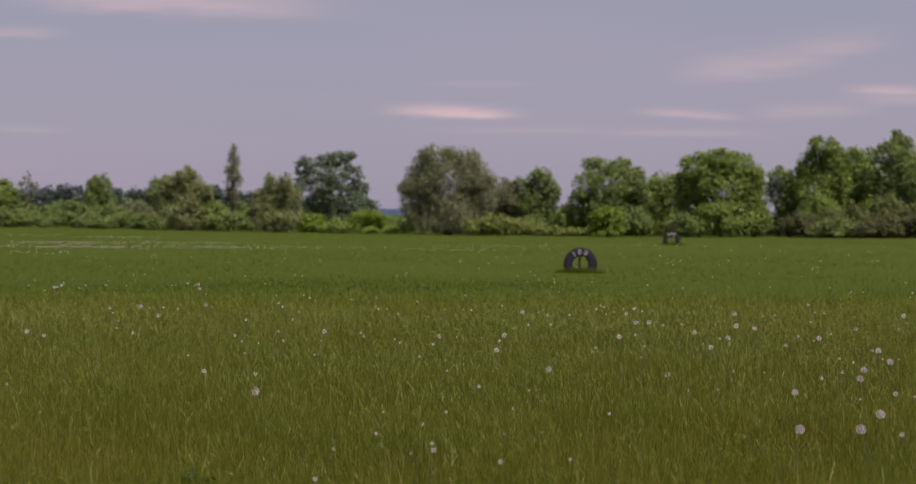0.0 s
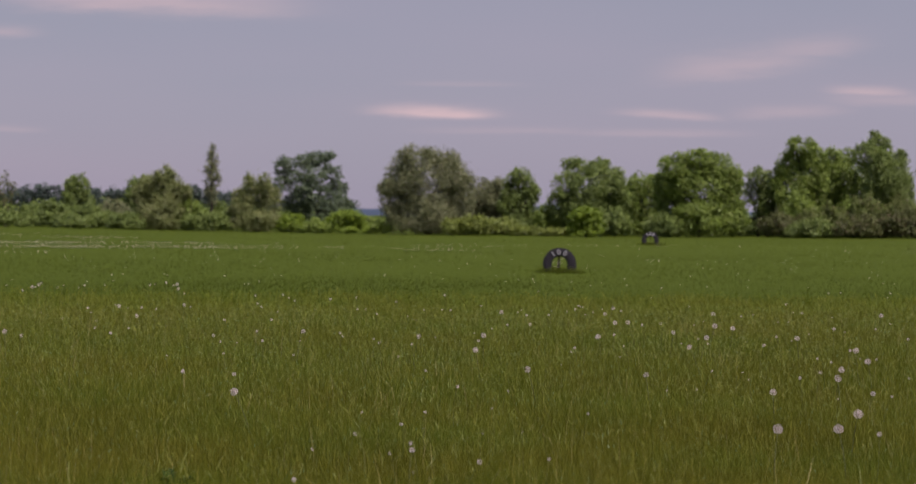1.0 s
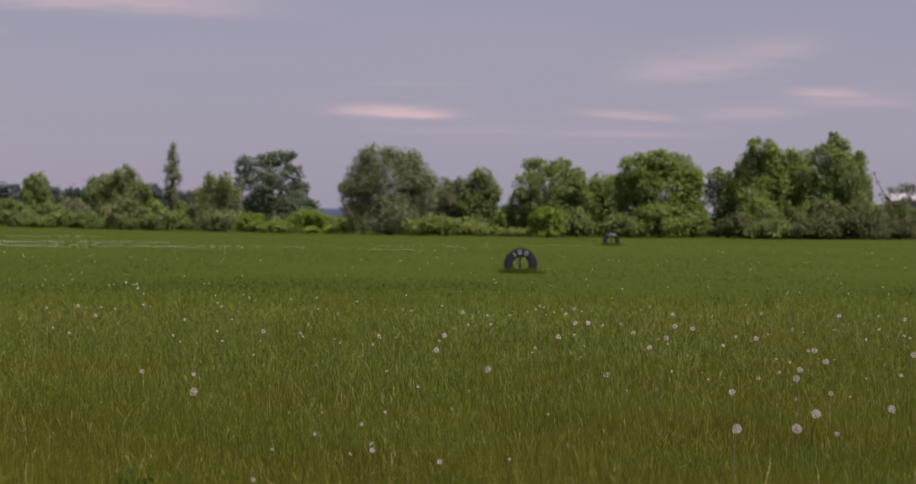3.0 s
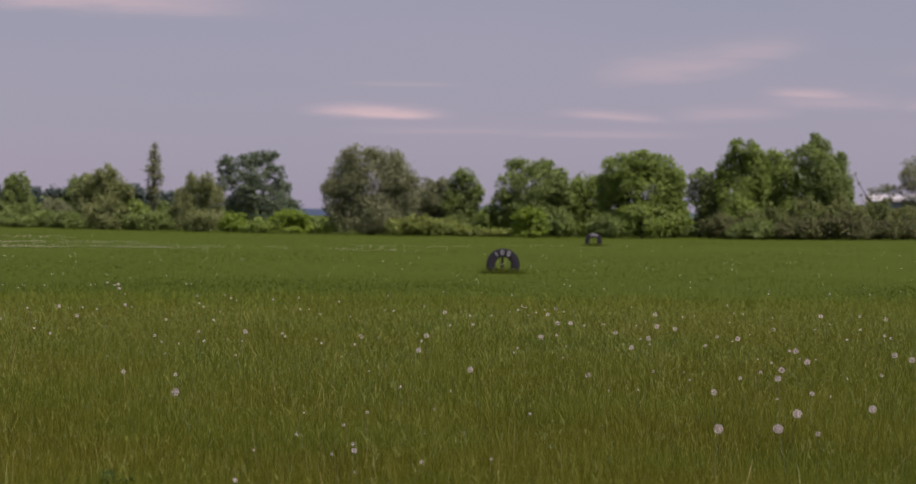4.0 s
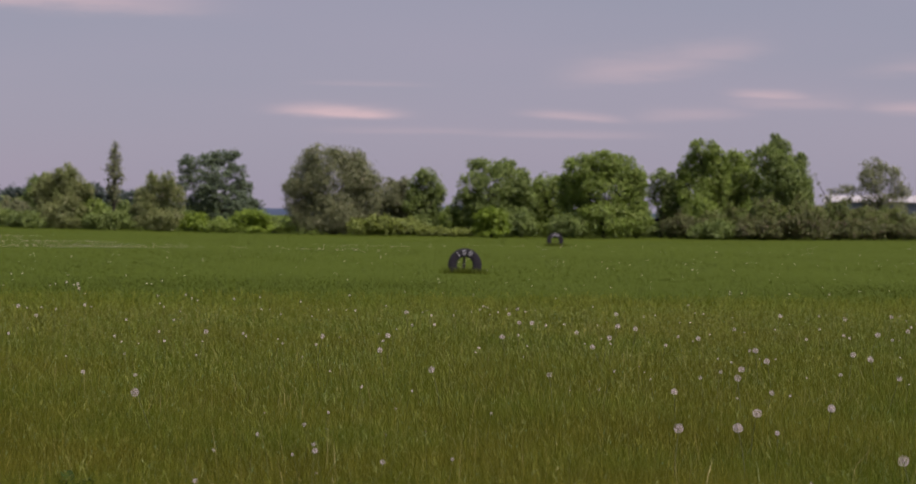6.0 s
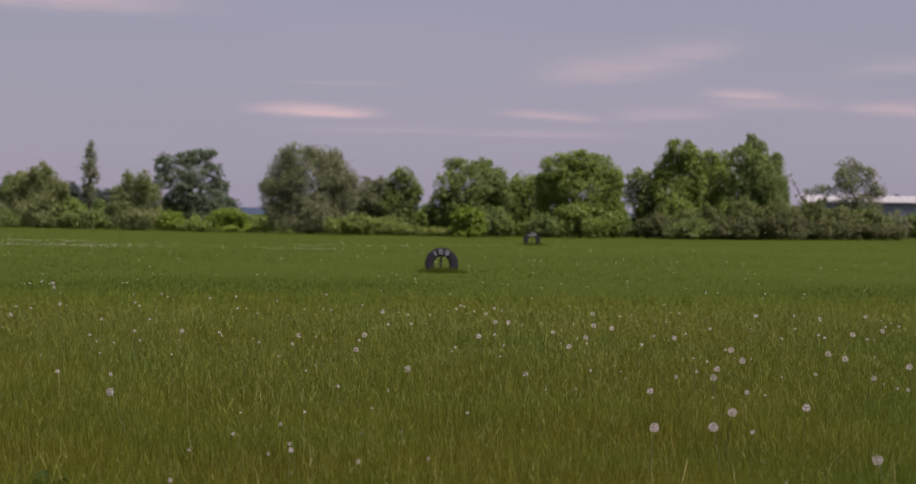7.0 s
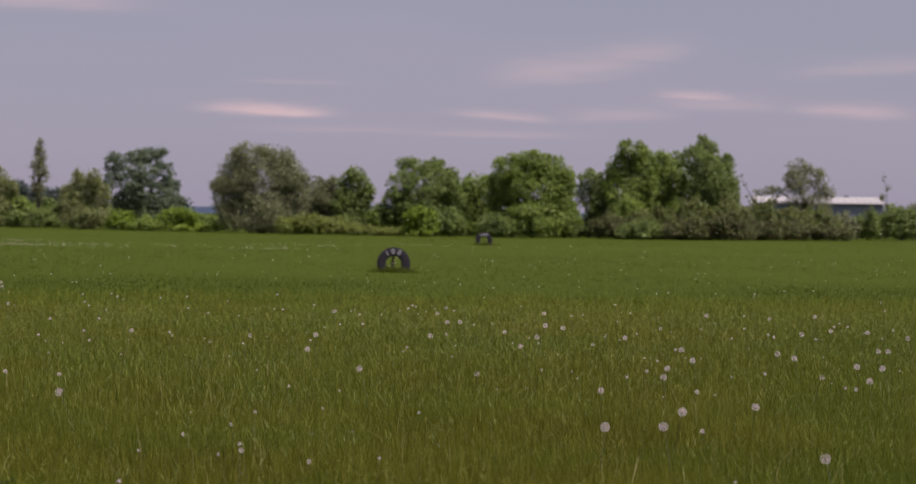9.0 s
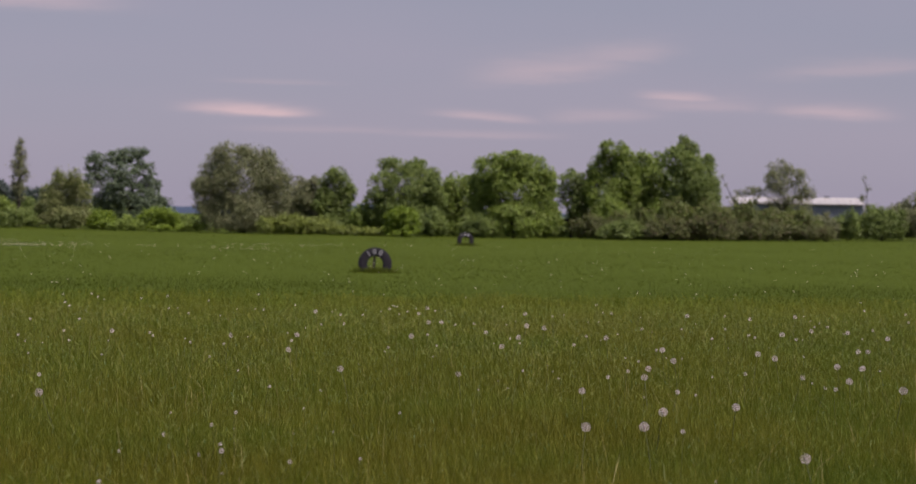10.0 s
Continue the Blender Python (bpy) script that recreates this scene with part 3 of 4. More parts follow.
def lobe_set(r, form, w, h):
    """The masses of a crown by its form, for a plant w wide and h high, from its base: (x, y, z, rx, ry, rz)."""
    hw = w / 2
    if form == "shrub":       # low irregular mound
        out = [(0, 0, h * 0.32, hw * 0.8, min(hw, h) * 0.8, h * 0.32)]
        for x in np.linspace(-0.74, 0.74, 4 + int(w)):
            top = np.sqrt(1 - 0.72 * x * x) * r.uniform(0.72, 1.02)
            ax = min(hw * 0.34, max(0.45, 0.42 * h))
            out.append((x * hw, r.normal(0, 0.25) * min(hw, h), h * top * 0.52, ax, max(ax, 0.4 * h), h * top * 0.48))
        return out
    deep = 0.45 if len(CROWNS[form]) > 5 else 0.3
    masses = list(CROWNS[form])
    if form not in ("column", "spire", "bare", "broken", "airy", "plates", "pointed"):
        for side in (-1, 1, -1, 1, -1, 1):   # uneven flanks
            masses.append((side * r.uniform(0.62, 0.92), r.uniform(0.12, 0.72), r.uniform(0.20, 0.32), r.uniform(0.08, 0.14)))
    return [(x * hw, r.uniform(-deep, deep) * hw * (1 - 0.6 * abs(x)) * (0.3 if z < 0.35 else 1.0), z * h, a * hw * 1.06, a * hw, c * h) for x, z, a, c in masses]


def tree(name, label, x, y, w, h, form, mat, seed, cover=5.0, clump_r=0.30, leaf=0.11, droop=0.0, stems=1, category="tree", group=""):
    r = rng(seed)
    root = base_at(name, x, y, float(lie(x, y)))
    tagged(root, label, category, group)
    lobes = lobe_set(r, form, w, h)
    leaf_mesh, c, which = foliage(r, lobes, cover, leaf, clump_r, droop)
    upright = form in ("column", "spire")
    fork = h * (0.12 if form in ("shrub", "plume", "two_plumes", "broad", "twin") else 0.26)
    thick = 0.026 * h * (0.6 if stems > 1 else 0.28 if form == "spire" else 1.0)
    trunks, limbs, tops = [], [], []
    for s in range(stems):
        a = 2 * np.pi * s / stems + r.uniform(0, 1)
        lean_out = 0.0 if stems == 1 else w * 0.05
        foot = (np.cos(a) * lean_out * 0.5, np.sin(a) * lean_out * 0.5, -0.15)
        top = (np.cos(a) * lean_out * 2.2, np.sin(a) * lean_out * 2.2, fork if stems == 1 else h * 0.35)
        if upright:
            top = (0, 0, h * 0.93)
        trunks.append(limb(r, foot, top, thick, thick * (0.15 if upright else 0.6), 0.02, 6))
        tops.append(top)
    for lx, ly, lz, la, lb, lc in lobes:
        start = tops[int(r.integers(len(tops)))]
        if upright:
            start = (0, 0, max(0.2, lz - 0.12 * h))
        limbs.append(limb(r, start, (lx, ly, lz), thick * 0.5, thick * 0.16, 0.07))
    for i in r.choice(len(c), min(len(c), 12 if form == "shrub" else 70), replace=False):
        limbs.append(limb(r, lobes[which[i]][:3], c[i], thick * 0.16, thick * 0.04, 0.09, 4))
    part_np("trunk", mesh_np("trunk", *join_tubes(trunks), BARK, True), root)
    part_np("branching", mesh_np("branching", *join_tubes(limbs), BARK, True), root)
    part_np("crown", mesh_np("crown", *leaf_mesh, mat), root)
    return root


TREES = [  # name, label, x, y, width, height, form, leaves, options
    ("hedge_tree", "green field-edge tree with a rounded dense crown", -45.3, 150, 4.7, 4.7, "shouldered", L_MID, dict(cover=4.0, clump_r=0.24, leaf=0.086)),
    ("thin_tree", "nearly bare purple-brown tree with fine branches", -41.5, 149, 2.5, 5.5, "bare", L_BRAMBLE, dict(cover=0.7, clump_r=0.3, leaf=0.076, stems=2)),
    ("hedge_tree", "dark green hedge tree with an uneven crown", -35.1, 151, 3.1, 5.4, "rounded", L_DARK, dict(cover=4.0, clump_r=0.24, leaf=0.086)),
    ("hedge_tree", "dark green hedge tree behind a willow", -29.6, 154, 3.3, 5.4, "shouldered", L_DARK, dict(cover=4.0, clump_r=0.24, leaf=0.086)),
    ("willow", "pale grey-green willow with feathery upright plumes", -25.5, 143, 5.3, 6.1, "plume", L_PALE, dict(cover=4, clump_r=0.32, leaf=0.08, droop=0.3, stems=3)),
    ("poplar", "tall narrow poplar with sparse dark leaves", -21.3, 146, 1.6, 8.2, "column", L_OLIVE, dict(cover=3.0, clump_r=0.32, leaf=0.08)),
    ("willow", "pale willow shrub with two feathery tops", -16.6, 141, 4.7, 5.5, "two_plumes", L_PALE, dict(cover=4, clump_r=0.32, leaf=0.08, droop=0.3, stems=3)),
    ("oak", "dark blue-green oak with separate leafy plates", -11.4, 146, 8.6, 7.7, "plates", L_OAK, dict(cover=4.0, clump_r=0.24, leaf=0.086)),
    ("round_tree", "broad airy dome-shaped tree with many fanning stems", -0.9, 140, 8.5, 8.2, "dome", L_OLIVE, dict(cover=2.7, clump_r=0.34, leaf=0.074, droop=0.2, stems=7)),
    ("hedge_tree", "small olive-green hedge tree", 4.8, 147, 4.0, 5.6, "shouldered", L_OLIVE, dict(cover=4, clump_r=0.24, leaf=0.086)),
    ("hedge_tree", "dark green small tree with a rounded top", 7.6, 144, 3.6, 6.5, "rounded", L_DARK, dict(cover=4.0, clump_r=0.24, leaf=0.086)),
    ("hedge_tree", "large dense green tree with a double top", 13.8, 142, 7.1, 7.5, "twin", L_DARK, dict(cover=4.0, clump_r=0.24, leaf=0.086)),
    ("hedge_tree", "fresh green hedge tree of middling height", 19.9, 147, 4.8, 6.3, "sloping", L_MID, dict(cover=4.0, clump_r=0.24, leaf=0.086)),
    ("hedge_tree", "large broad green tree leafy to the ground", 23.8, 140, 7.9, 8.0, "broad", L_MID, dict(cover=5.4, clump_r=0.24, leaf=0.086)),
    ("hedge_tree", "dark green tree with gaps low in its crown", 30.4, 146, 3.8, 6.7, "gappy", L_DARK, dict(cover=3, clump_r=0.24, leaf=0.086)),
    ("hedge_tree", "reddish-leaved tree behind green ones", 33.1, 152, 2.8, 6.8, "shouldered", L_BRAMBLE, dict(cover=2.5, clump_r=0.24, leaf=0.086)),
    ("hedge_tree", "tall green tree with a ragged loose top", 34.0, 144, 4.9, 9.4, "ragged", L_MID, dict(cover=4.5, clump_r=0.24, leaf=0.086)),
    ("hedge_tree", "tall green tree with an uneven top", 38.2, 147, 4.4, 8.6, "double", L_MID, dict(cover=4.0, clump_r=0.24, leaf=0.086)),
    ("hedge_tree", "tall dark green tree with a pointed top", 41.3, 143, 6.3, 9.9, "pointed", L_DARK, dict(cover=4.5, clump_r=0.24, leaf=0.086)),
    ("dead_tree", "leaning half-dead tree with bare twisted branches", 47.3, 146, 3.7, 6.4, "broken", L_OLIVE, dict(cover=1.1, clump_r=0.26, leaf=0.08, stems=2)),
    ("open_tree", "airy olive-brown tree with a visible trunk", 50.5, 143, 6.4, 7.9, "airy", L_OLIVE, dict(cover=2.1, clump_r=0.32, leaf=0.076, stems=3)),
    ("thin_tree", "thin ragged almost bare tree", 59.6, 145, 1.8, 6.6, "spire", L_BRAMBLE, dict(cover=1.0, clump_r=0.22, leaf=0.07)),
    ("shrub", "dark rounded hedge shrub", -36.2, 145, 4.2, 2.8, "shrub", L_DARK, dict(cover=4, clump_r=0.24, leaf=0.086, category="shrub", group="hedge shrubs")),
    ("bush", "bright green rounded bush standing in front of trees", 12.7, 132, 2.9, 2.7, "rounded", L_BRIGHT, dict(cover=4.5, clump_r=0.26, leaf=0.08, category="shrub", group="hedge shrubs")),
    ("bush", "bright green bush at the field edge", -8.1, 138, 3.5, 2.2, "rounded", L_BRIGHT, dict(cover=4.5, clump_r=0.26, leaf=0.08, category="shrub", group="hedge shrubs")),
    ("bramble_mound", "low light-green mound of brambles", 4.1, 135, 8.2, 2.1, "shrub", L_HAY, dict(cover=4, clump_r=0.24, leaf=0.08, category="shrub", group="hedge shrubs")),
    ("bramble_mound", "very low light-green mound of brambles", 9.2, 134, 6.6, 1.1, "shrub", L_HAY, dict(cover=4, clump_r=0.2, leaf=0.08, category="shrub", group="hedge shrubs")),
    ("shrub", "dull green hedge shrub", -41.6, 143, 4.9, 2.0, "shrub", L_DARK, dict(cover=4, clump_r=0.24, leaf=0.086, category="shrub", group="hedge shrubs")),
    ("shrub", "low dark hedge shrub", -37.8, 141, 2.7, 1.5, "shrub", L_DARK, dict(cover=4, clump_r=0.24, leaf=0.086, category="shrub", group="hedge shrubs")),
    ("shrub", "dull green hedge shrub", -32.9, 147, 4.7, 2.5, "shrub", L_DARK, dict(cover=4, clump_r=0.24, leaf=0.086, category="shrub", group="hedge shrubs")),
    ("shrub", "olive-green shrub in the hedge row", -31.5, 150, 3.8, 3.2, "shrub", L_OLIVE, dict(cover=4, clump_r=0.24, leaf=0.086, category="shrub", group="hedge shrubs")),
    ("shrub", "low dark hedge shrub", -32.8, 139, 4.2, 1.4, "shrub", L_DARK, dict(cover=4, clump_r=0.24, leaf=0.086, category="shrub", group="hedge shrubs")),
    ("shrub", "low dark hedge shrub", -28.0, 139, 3.4, 1.7, "shrub", L_DARK, dict(cover=4, clump_r=0.24, leaf=0.086, category="shrub", group="hedge shrubs")),
    ("shrub", "yellow-green hedge shrub beside a poplar", -23.0, 144, 3.5, 3.3, "shrub", L_MID, dict(cover=4, clump_r=0.24, leaf=0.086, category="shrub", group="hedge shrubs")),
    ("shrub", "dull green hedge shrub", -20.9, 141, 5.1, 2.0, "shrub", L_DARK, dict(cover=4, clump_r=0.24, leaf=0.086, category="shrub", group="hedge shrubs")),
    ("shrub", "bright green hedge shrub", -13.2, 140, 2.6, 2.0, "shrub", L_BRIGHT, dict(cover=4, clump_r=0.24, leaf=0.086, category="shrub", group="hedge shrubs")),
    ("shrub", "low fresh green hedge shrub", -10.8, 137, 3.1, 1.5, "shrub", L_MID, dict(cover=4, clump_r=0.24, leaf=0.086, category="shrub", group="hedge shrubs")),
    ("shrub", "low fresh green hedge shrub", -5.5, 140, 2.6, 1.5, "shrub", L_MID, dict(cover=4, clump_r=0.24, leaf=0.086, category="shrub", group="hedge shrubs")),
    ("shrub", "fresh green hedge shrub", 10.3, 143, 2.7, 3.7, "shrub", L_MID, dict(cover=4, clump_r=0.24, leaf=0.086, category="shrub", group="hedge shrubs")),
    ("shrub", "dark green hedge shrub", 15.8, 137, 3.1, 2.9, "shrub", L_DARK, dict(cover=4, clump_r=0.24, leaf=0.086, category="shrub", group="hedge shrubs")),
    ("shrub", "dark green hedge shrub", 20.4, 138, 3.6, 2.7, "shrub", L_DARK, dict(cover=4, clump_r=0.24, leaf=0.086, category="shrub", group="hedge shrubs")),
    ("shrub", "dark green hedge shrub", 27.0, 141, 2.1, 3.5, "shrub", L_DARK, dict(cover=4, clump_r=0.24, leaf=0.086, category="shrub", group="hedge shrubs")),
    ("shrub", "green hedge shrub against tall trees", 37.9, 140, 4.2, 4.0, "shrub", L_MID, dict(cover=4, clump_r=0.24, leaf=0.086, category="shrub", group="hedge shrubs")),
    ("shrub", "fresh green hedge shrub against tall trees", 33.2, 141, 3.4, 4.7, "shrub", L_MID, dict(cover=4, clump_r=0.24, leaf=0.086, category="shrub", group="hedge shrubs")),
    ("shrub", "dark green shrub in the back of the hedge", -45, 153, 8, 3.2, "shrub", L_DARK, dict(cover=2.2, clump_r=0.34, leaf=0.13, category="shrub", group="hedge shrubs")),
    ("shrub", "dark green shrub in the back of the hedge", -38.5, 155, 7, 3.0, "shrub", L_DARK, dict(cover=2.2, clump_r=0.34, leaf=0.13, category="shrub", group="hedge shrubs")),
    ("shrub", "dark green shrub in the back of the hedge", -32, 155, 7, 3.2, "shrub", L_DARK, dict(cover=2.2, clump_r=0.34, leaf=0.13, category="shrub", group="hedge shrubs")),
    ("shrub", "dark green shrub in the back of the hedge", -26, 153, 7, 3.4, "shrub", L_DARK, dict(cover=2.2, clump_r=0.34, leaf=0.13, category="shrub", group="hedge shrubs")),
    ("shrub", "dark green shrub in the back of the hedge", -20, 153, 7, 3.0, "shrub", L_DARK, dict(cover=2.2, clump_r=0.34, leaf=0.13, category="shrub", group="hedge shrubs")),
    ("shrub", "dark green shrub in the back of the hedge", -14, 153, 6, 3.0, "shrub", L_DARK, dict(cover=2.2, clump_r=0.34, leaf=0.13, category="shrub", group="hedge shrubs")),
    ("shrub", "dark green shrub in the back of the hedge", 2, 153, 7, 3.0, "shrub", L_DARK, dict(cover=2.2, clump_r=0.34, leaf=0.13, category="shrub", group="hedge shrubs")),
    ("shrub", "dark green shrub in the back of the hedge", 8, 153, 7, 3.4, "shrub", L_DARK, dict(cover=2.2, clump_r=0.34, leaf=0.13, category="shrub", group="hedge shrubs")),
    ("shrub", "dark green shrub in the back of the hedge", 14, 153, 7, 3.6, "shrub", L_DARK, dict(cover=2.2, clump_r=0.34, leaf=0.13, category="shrub", group="hedge shrubs")),
    ("shrub", "dark green shrub in the back of the hedge", 20, 154, 7, 3.8, "shrub", L_DARK, dict(cover=2.2, clump_r=0.34, leaf=0.13, category="shrub", group="hedge shrubs")),
    ("shrub", "dark green shrub in the back of the hedge", 26, 154, 5, 3.4, "shrub", L_DARK, dict(cover=2.2, clump_r=0.34, leaf=0.13, category="shrub", group="hedge shrubs")),
    ("shrub", "dark green shrub in the back of the hedge", 35, 154, 8, 4.0, "shrub", L_DARK, dict(cover=2.2, clump_r=0.34, leaf=0.13, category="shrub", group="hedge shrubs")),
    ("shrub", "dark green shrub in the back of the hedge", 42, 154, 8, 4.2, "shrub", L_DARK, dict(cover=2.2, clump_r=0.34, leaf=0.13, category="shrub", group="hedge shrubs")),
    ("shrub", "dark green shrub in the back of the hedge", 56, 153, 7, 2.2, "shrub", L_DARK, dict(cover=2.2, clump_r=0.34, leaf=0.13, category="shrub", group="hedge shrubs")),
    ("shrub", "dark green shrub in the back of the hedge", 63, 153, 7, 3.0, "shrub", L_DARK, dict(cover=2.2, clump_r=0.34, leaf=0.13, category="shrub", group="hedge shrubs")),
    ("shrub", "dark green shrub in the back of the hedge", -6.2, 150, 5, 1.7, "shrub", L_DARK, dict(cover=2.2, clump_r=0.34, leaf=0.13, category="shrub", group="hedge shrubs")),
    ("shrub", "dark green shrub in the back of the hedge", 29.5, 150, 5, 1.5, "shrub", L_DARK, dict(cover=2.2, clump_r=0.34, leaf=0.13, category="shrub", group="hedge shrubs")),
    ("shrub", "dark green shrub in the back of the hedge", 49, 150, 6, 2.6, "shrub", L_DARK, dict(cover=2.2, clump_r=0.34, leaf=0.13, category="shrub", group="hedge shrubs")),
    ("hedge_tree", "green hedge tree filling the row behind", 39.6, 150, 7, 7.4, "broad", L_DARK, dict(cover=3, clump_r=0.26, leaf=0.11)),
    ("hedge_tree", "green hedge tree filling the row behind", 6.3, 149, 5, 4.6, "shouldered", L_OLIVE, dict(cover=3, clump_r=0.26, leaf=0.11)),
    ("hedge_tree", "green hedge tree filling the row behind", 28.0, 150, 4, 4.6, "rounded", L_DARK, dict(cover=3, clump_r=0.26, leaf=0.11)),
    ("hedge_tree", "green hedge tree filling the row behind", 17.2, 149, 6, 5.6, "broad", L_MID, dict(cover=3, clump_r=0.26, leaf=0.11)),
    ("bramble", "reddish-brown bramble thicket at the field edge", 31.0, 137.5, 4.6, 2.6, "shrub", L_BRAMBLE, dict(cover=3.4, clump_r=0.2, leaf=0.078, category="shrub", group="hedge shrubs")),
    ("shrub", "low dark green hedge shrub", 32.7, 134.5, 4.6, 2.0, "shrub", L_DARK, dict(cover=3.4, clump_r=0.2, leaf=0.078, category="shrub", group="hedge shrubs")),
    ("bramble", "green and brown bramble bank below tall trees", 34.4, 138, 5.0, 3.4, "shrub", L_THICKET, dict(cover=3.4, clump_r=0.2, leaf=0.078, category="shrub", group="hedge shrubs")),
    ("bramble", "green and brown bramble bank below tall trees", 38.2, 138.5, 5.6, 4.0, "shrub", L_THICKET, dict(cover=3.4, clump_r=0.2, leaf=0.078, category="shrub", group="hedge shrubs")),
    ("bramble", "green and brown bramble bank below tall trees", 41.6, 138, 6.0, 4.3, "shrub", L_THICKET, dict(cover=3.4, clump_r=0.2, leaf=0.078, category="shrub", group="hedge shrubs")),
    ("bramble", "green and brown bramble bank below tall trees", 45.0, 137.5, 6.0, 3.9, "shrub", L_THICKET, dict(cover=3.4, clump_r=0.2, leaf=0.078, category="shrub", group="hedge shrubs")),
    ("bramble", "green and brown bramble bank below tall trees", 48.8, 137, 6.0, 3.4, "shrub", L_THICKET, dict(cover=3.4, clump_r=0.2, leaf=0.078, category="shrub", group="hedge shrubs")),
    ("bramble", "reddish-brown bramble thicket at the field edge", 37.2, 134.5, 6.4, 2.3, "shrub", L_BRAMBLE, dict(cover=3.4, clump_r=0.2, leaf=0.078, category="shrub", group="hedge shrubs")),
    ("bramble", "reddish-brown bramble thicket at the field edge", 41.8, 134.2, 7.0, 2.7, "shrub", L_BRAMBLE, dict(cover=3.4, clump_r=0.2, leaf=0.078, category="shrub", group="hedge shrubs")),
    ("bramble", "reddish-brown bramble thicket at the field edge", 46.4, 134.2, 6.0, 2.2, "shrub", L_BRAMBLE, dict(cover=3.4, clump_r=0.2, leaf=0.078, category="shrub", group="hedge shrubs")),
    ("bramble", "reddish-brown bramble thicket at the field edge", 50.4, 134.5, 4.6, 1.7, "shrub", L_BRAMBLE, dict(cover=3.4, clump_r=0.2, leaf=0.078, category="shrub", group="hedge shrubs")),
    ("shrub", "dull green shrub at the field edge", 53.0, 138, 3.0, 3.1, "shrub", L_OLIVE, dict(cover=3.4, clump_r=0.2, leaf=0.078, category="shrub", group="hedge shrubs")),
    ("shrub", "dark shrub at the field edge", 55.4, 139, 3.2, 3.3, "shrub", L_DARK, dict(cover=3.4, clump_r=0.2, leaf=0.078, category="shrub", group="hedge shrubs")),
    ("shrub", "dark rounded shrub beside a thin bare tree", 58.8, 139, 4.6, 3.9, "shrub", L_DARK, dict(cover=3.4, clump_r=0.2, leaf=0.078, category="shrub", group="hedge shrubs")),
    ("shrub", "large dull green shrub at the field edge", 63.4, 141, 6.6, 4.9, "shrub", L_OLIVE, dict(cover=3.4, clump_r=0.2, leaf=0.078, category="shrub", group="hedge shrubs")),
]
for i, (name, label, x, y, w, h, form, mat, opt) in enumerate(TREES):
    tree(name, label, x, y, w, h, form, mat, 100 + i, **opt)


def far_woods():
    r = rng(500)
    lobes = []
    for x in np.arange(-118, -24, 2.6):
        tall = 6.6 + 0.5 * np.sin(x * 0.21) + 0.4 * np.sin(x * 0.47 + 1) + r.normal(0, 0.35) - 3.6 * np.clip((x + 42) / 16, 0, 1)
        z = float(lie(x, 318))
        lobes.append((x, 318 + r.uniform(-4, 4), z + tall * 0.72, 2.0, 2.0, tall * 0.28))
        lobes.append((x, 320, z + tall * 0.4, 2.4, 2.0, tall * 0.42))
    me = mesh_np("far_woods", *foliage(r, lobes, 3.5, 0.26, 0.7)[0], L_FAR_HAZE)
    tagged(new("far_woods", me), "far band of dull green woodland behind the field, haze painted into its colour", "woods", kind="stuff")


far_woods()


def ridge():
    xs = np.linspace(-900, 1100, 160)
    top = 9 + 2.0 * np.sin(xs * 0.013) + 1.2 * np.sin(xs * 0.051 + 1) + 0.5 * np.sin(xs * 0.19)
    rows = []
    for k, (dy, f) in enumerate(((0, -0.3), (12, 0.55), (30, 0.9), (60, 1.0), (160, 0.5), (260, -0.3))):
        rows.append(np.stack([xs, np.full_like(xs, 1500 + dy), top * f], 1))
    v = np.concatenate(rows)
    n = len(xs)
    i = (np.arange(5)[:, None] * n + np.arange(n - 1)[None]).ravel()
    f = np.stack([i, i + 1, i + n + 1, i + n], 1)
    ob = new("backdrop", mesh_np("backdrop", v, np.full(len(f), 4), f.ravel(), RIDGE_HAZE, True))
    tagged(ob, "low wooded ridge on the horizon, painted in haze blue", "ridge", kind="structure")


ridge()


# ---- hall behind the trees ----
def box(bm, x0, x1, y0, y1, z0, z1):
    vs = [bm.verts.new(p) for p in ((x0, y0, z0), (x1, y0, z0), (x1, y1, z0), (x0, y1, z0), (x0, y0, z1), (x1, y0, z1), (x1, y1, z1), (x0, y1, z1))]
    for f in ((0, 3, 2, 1), (4, 5, 6, 7), (0, 1, 5, 4), (1, 2, 6, 5), (2, 3, 7, 6), (3, 0, 4, 7)):
        bm.faces.new([vs[i] for i in f])


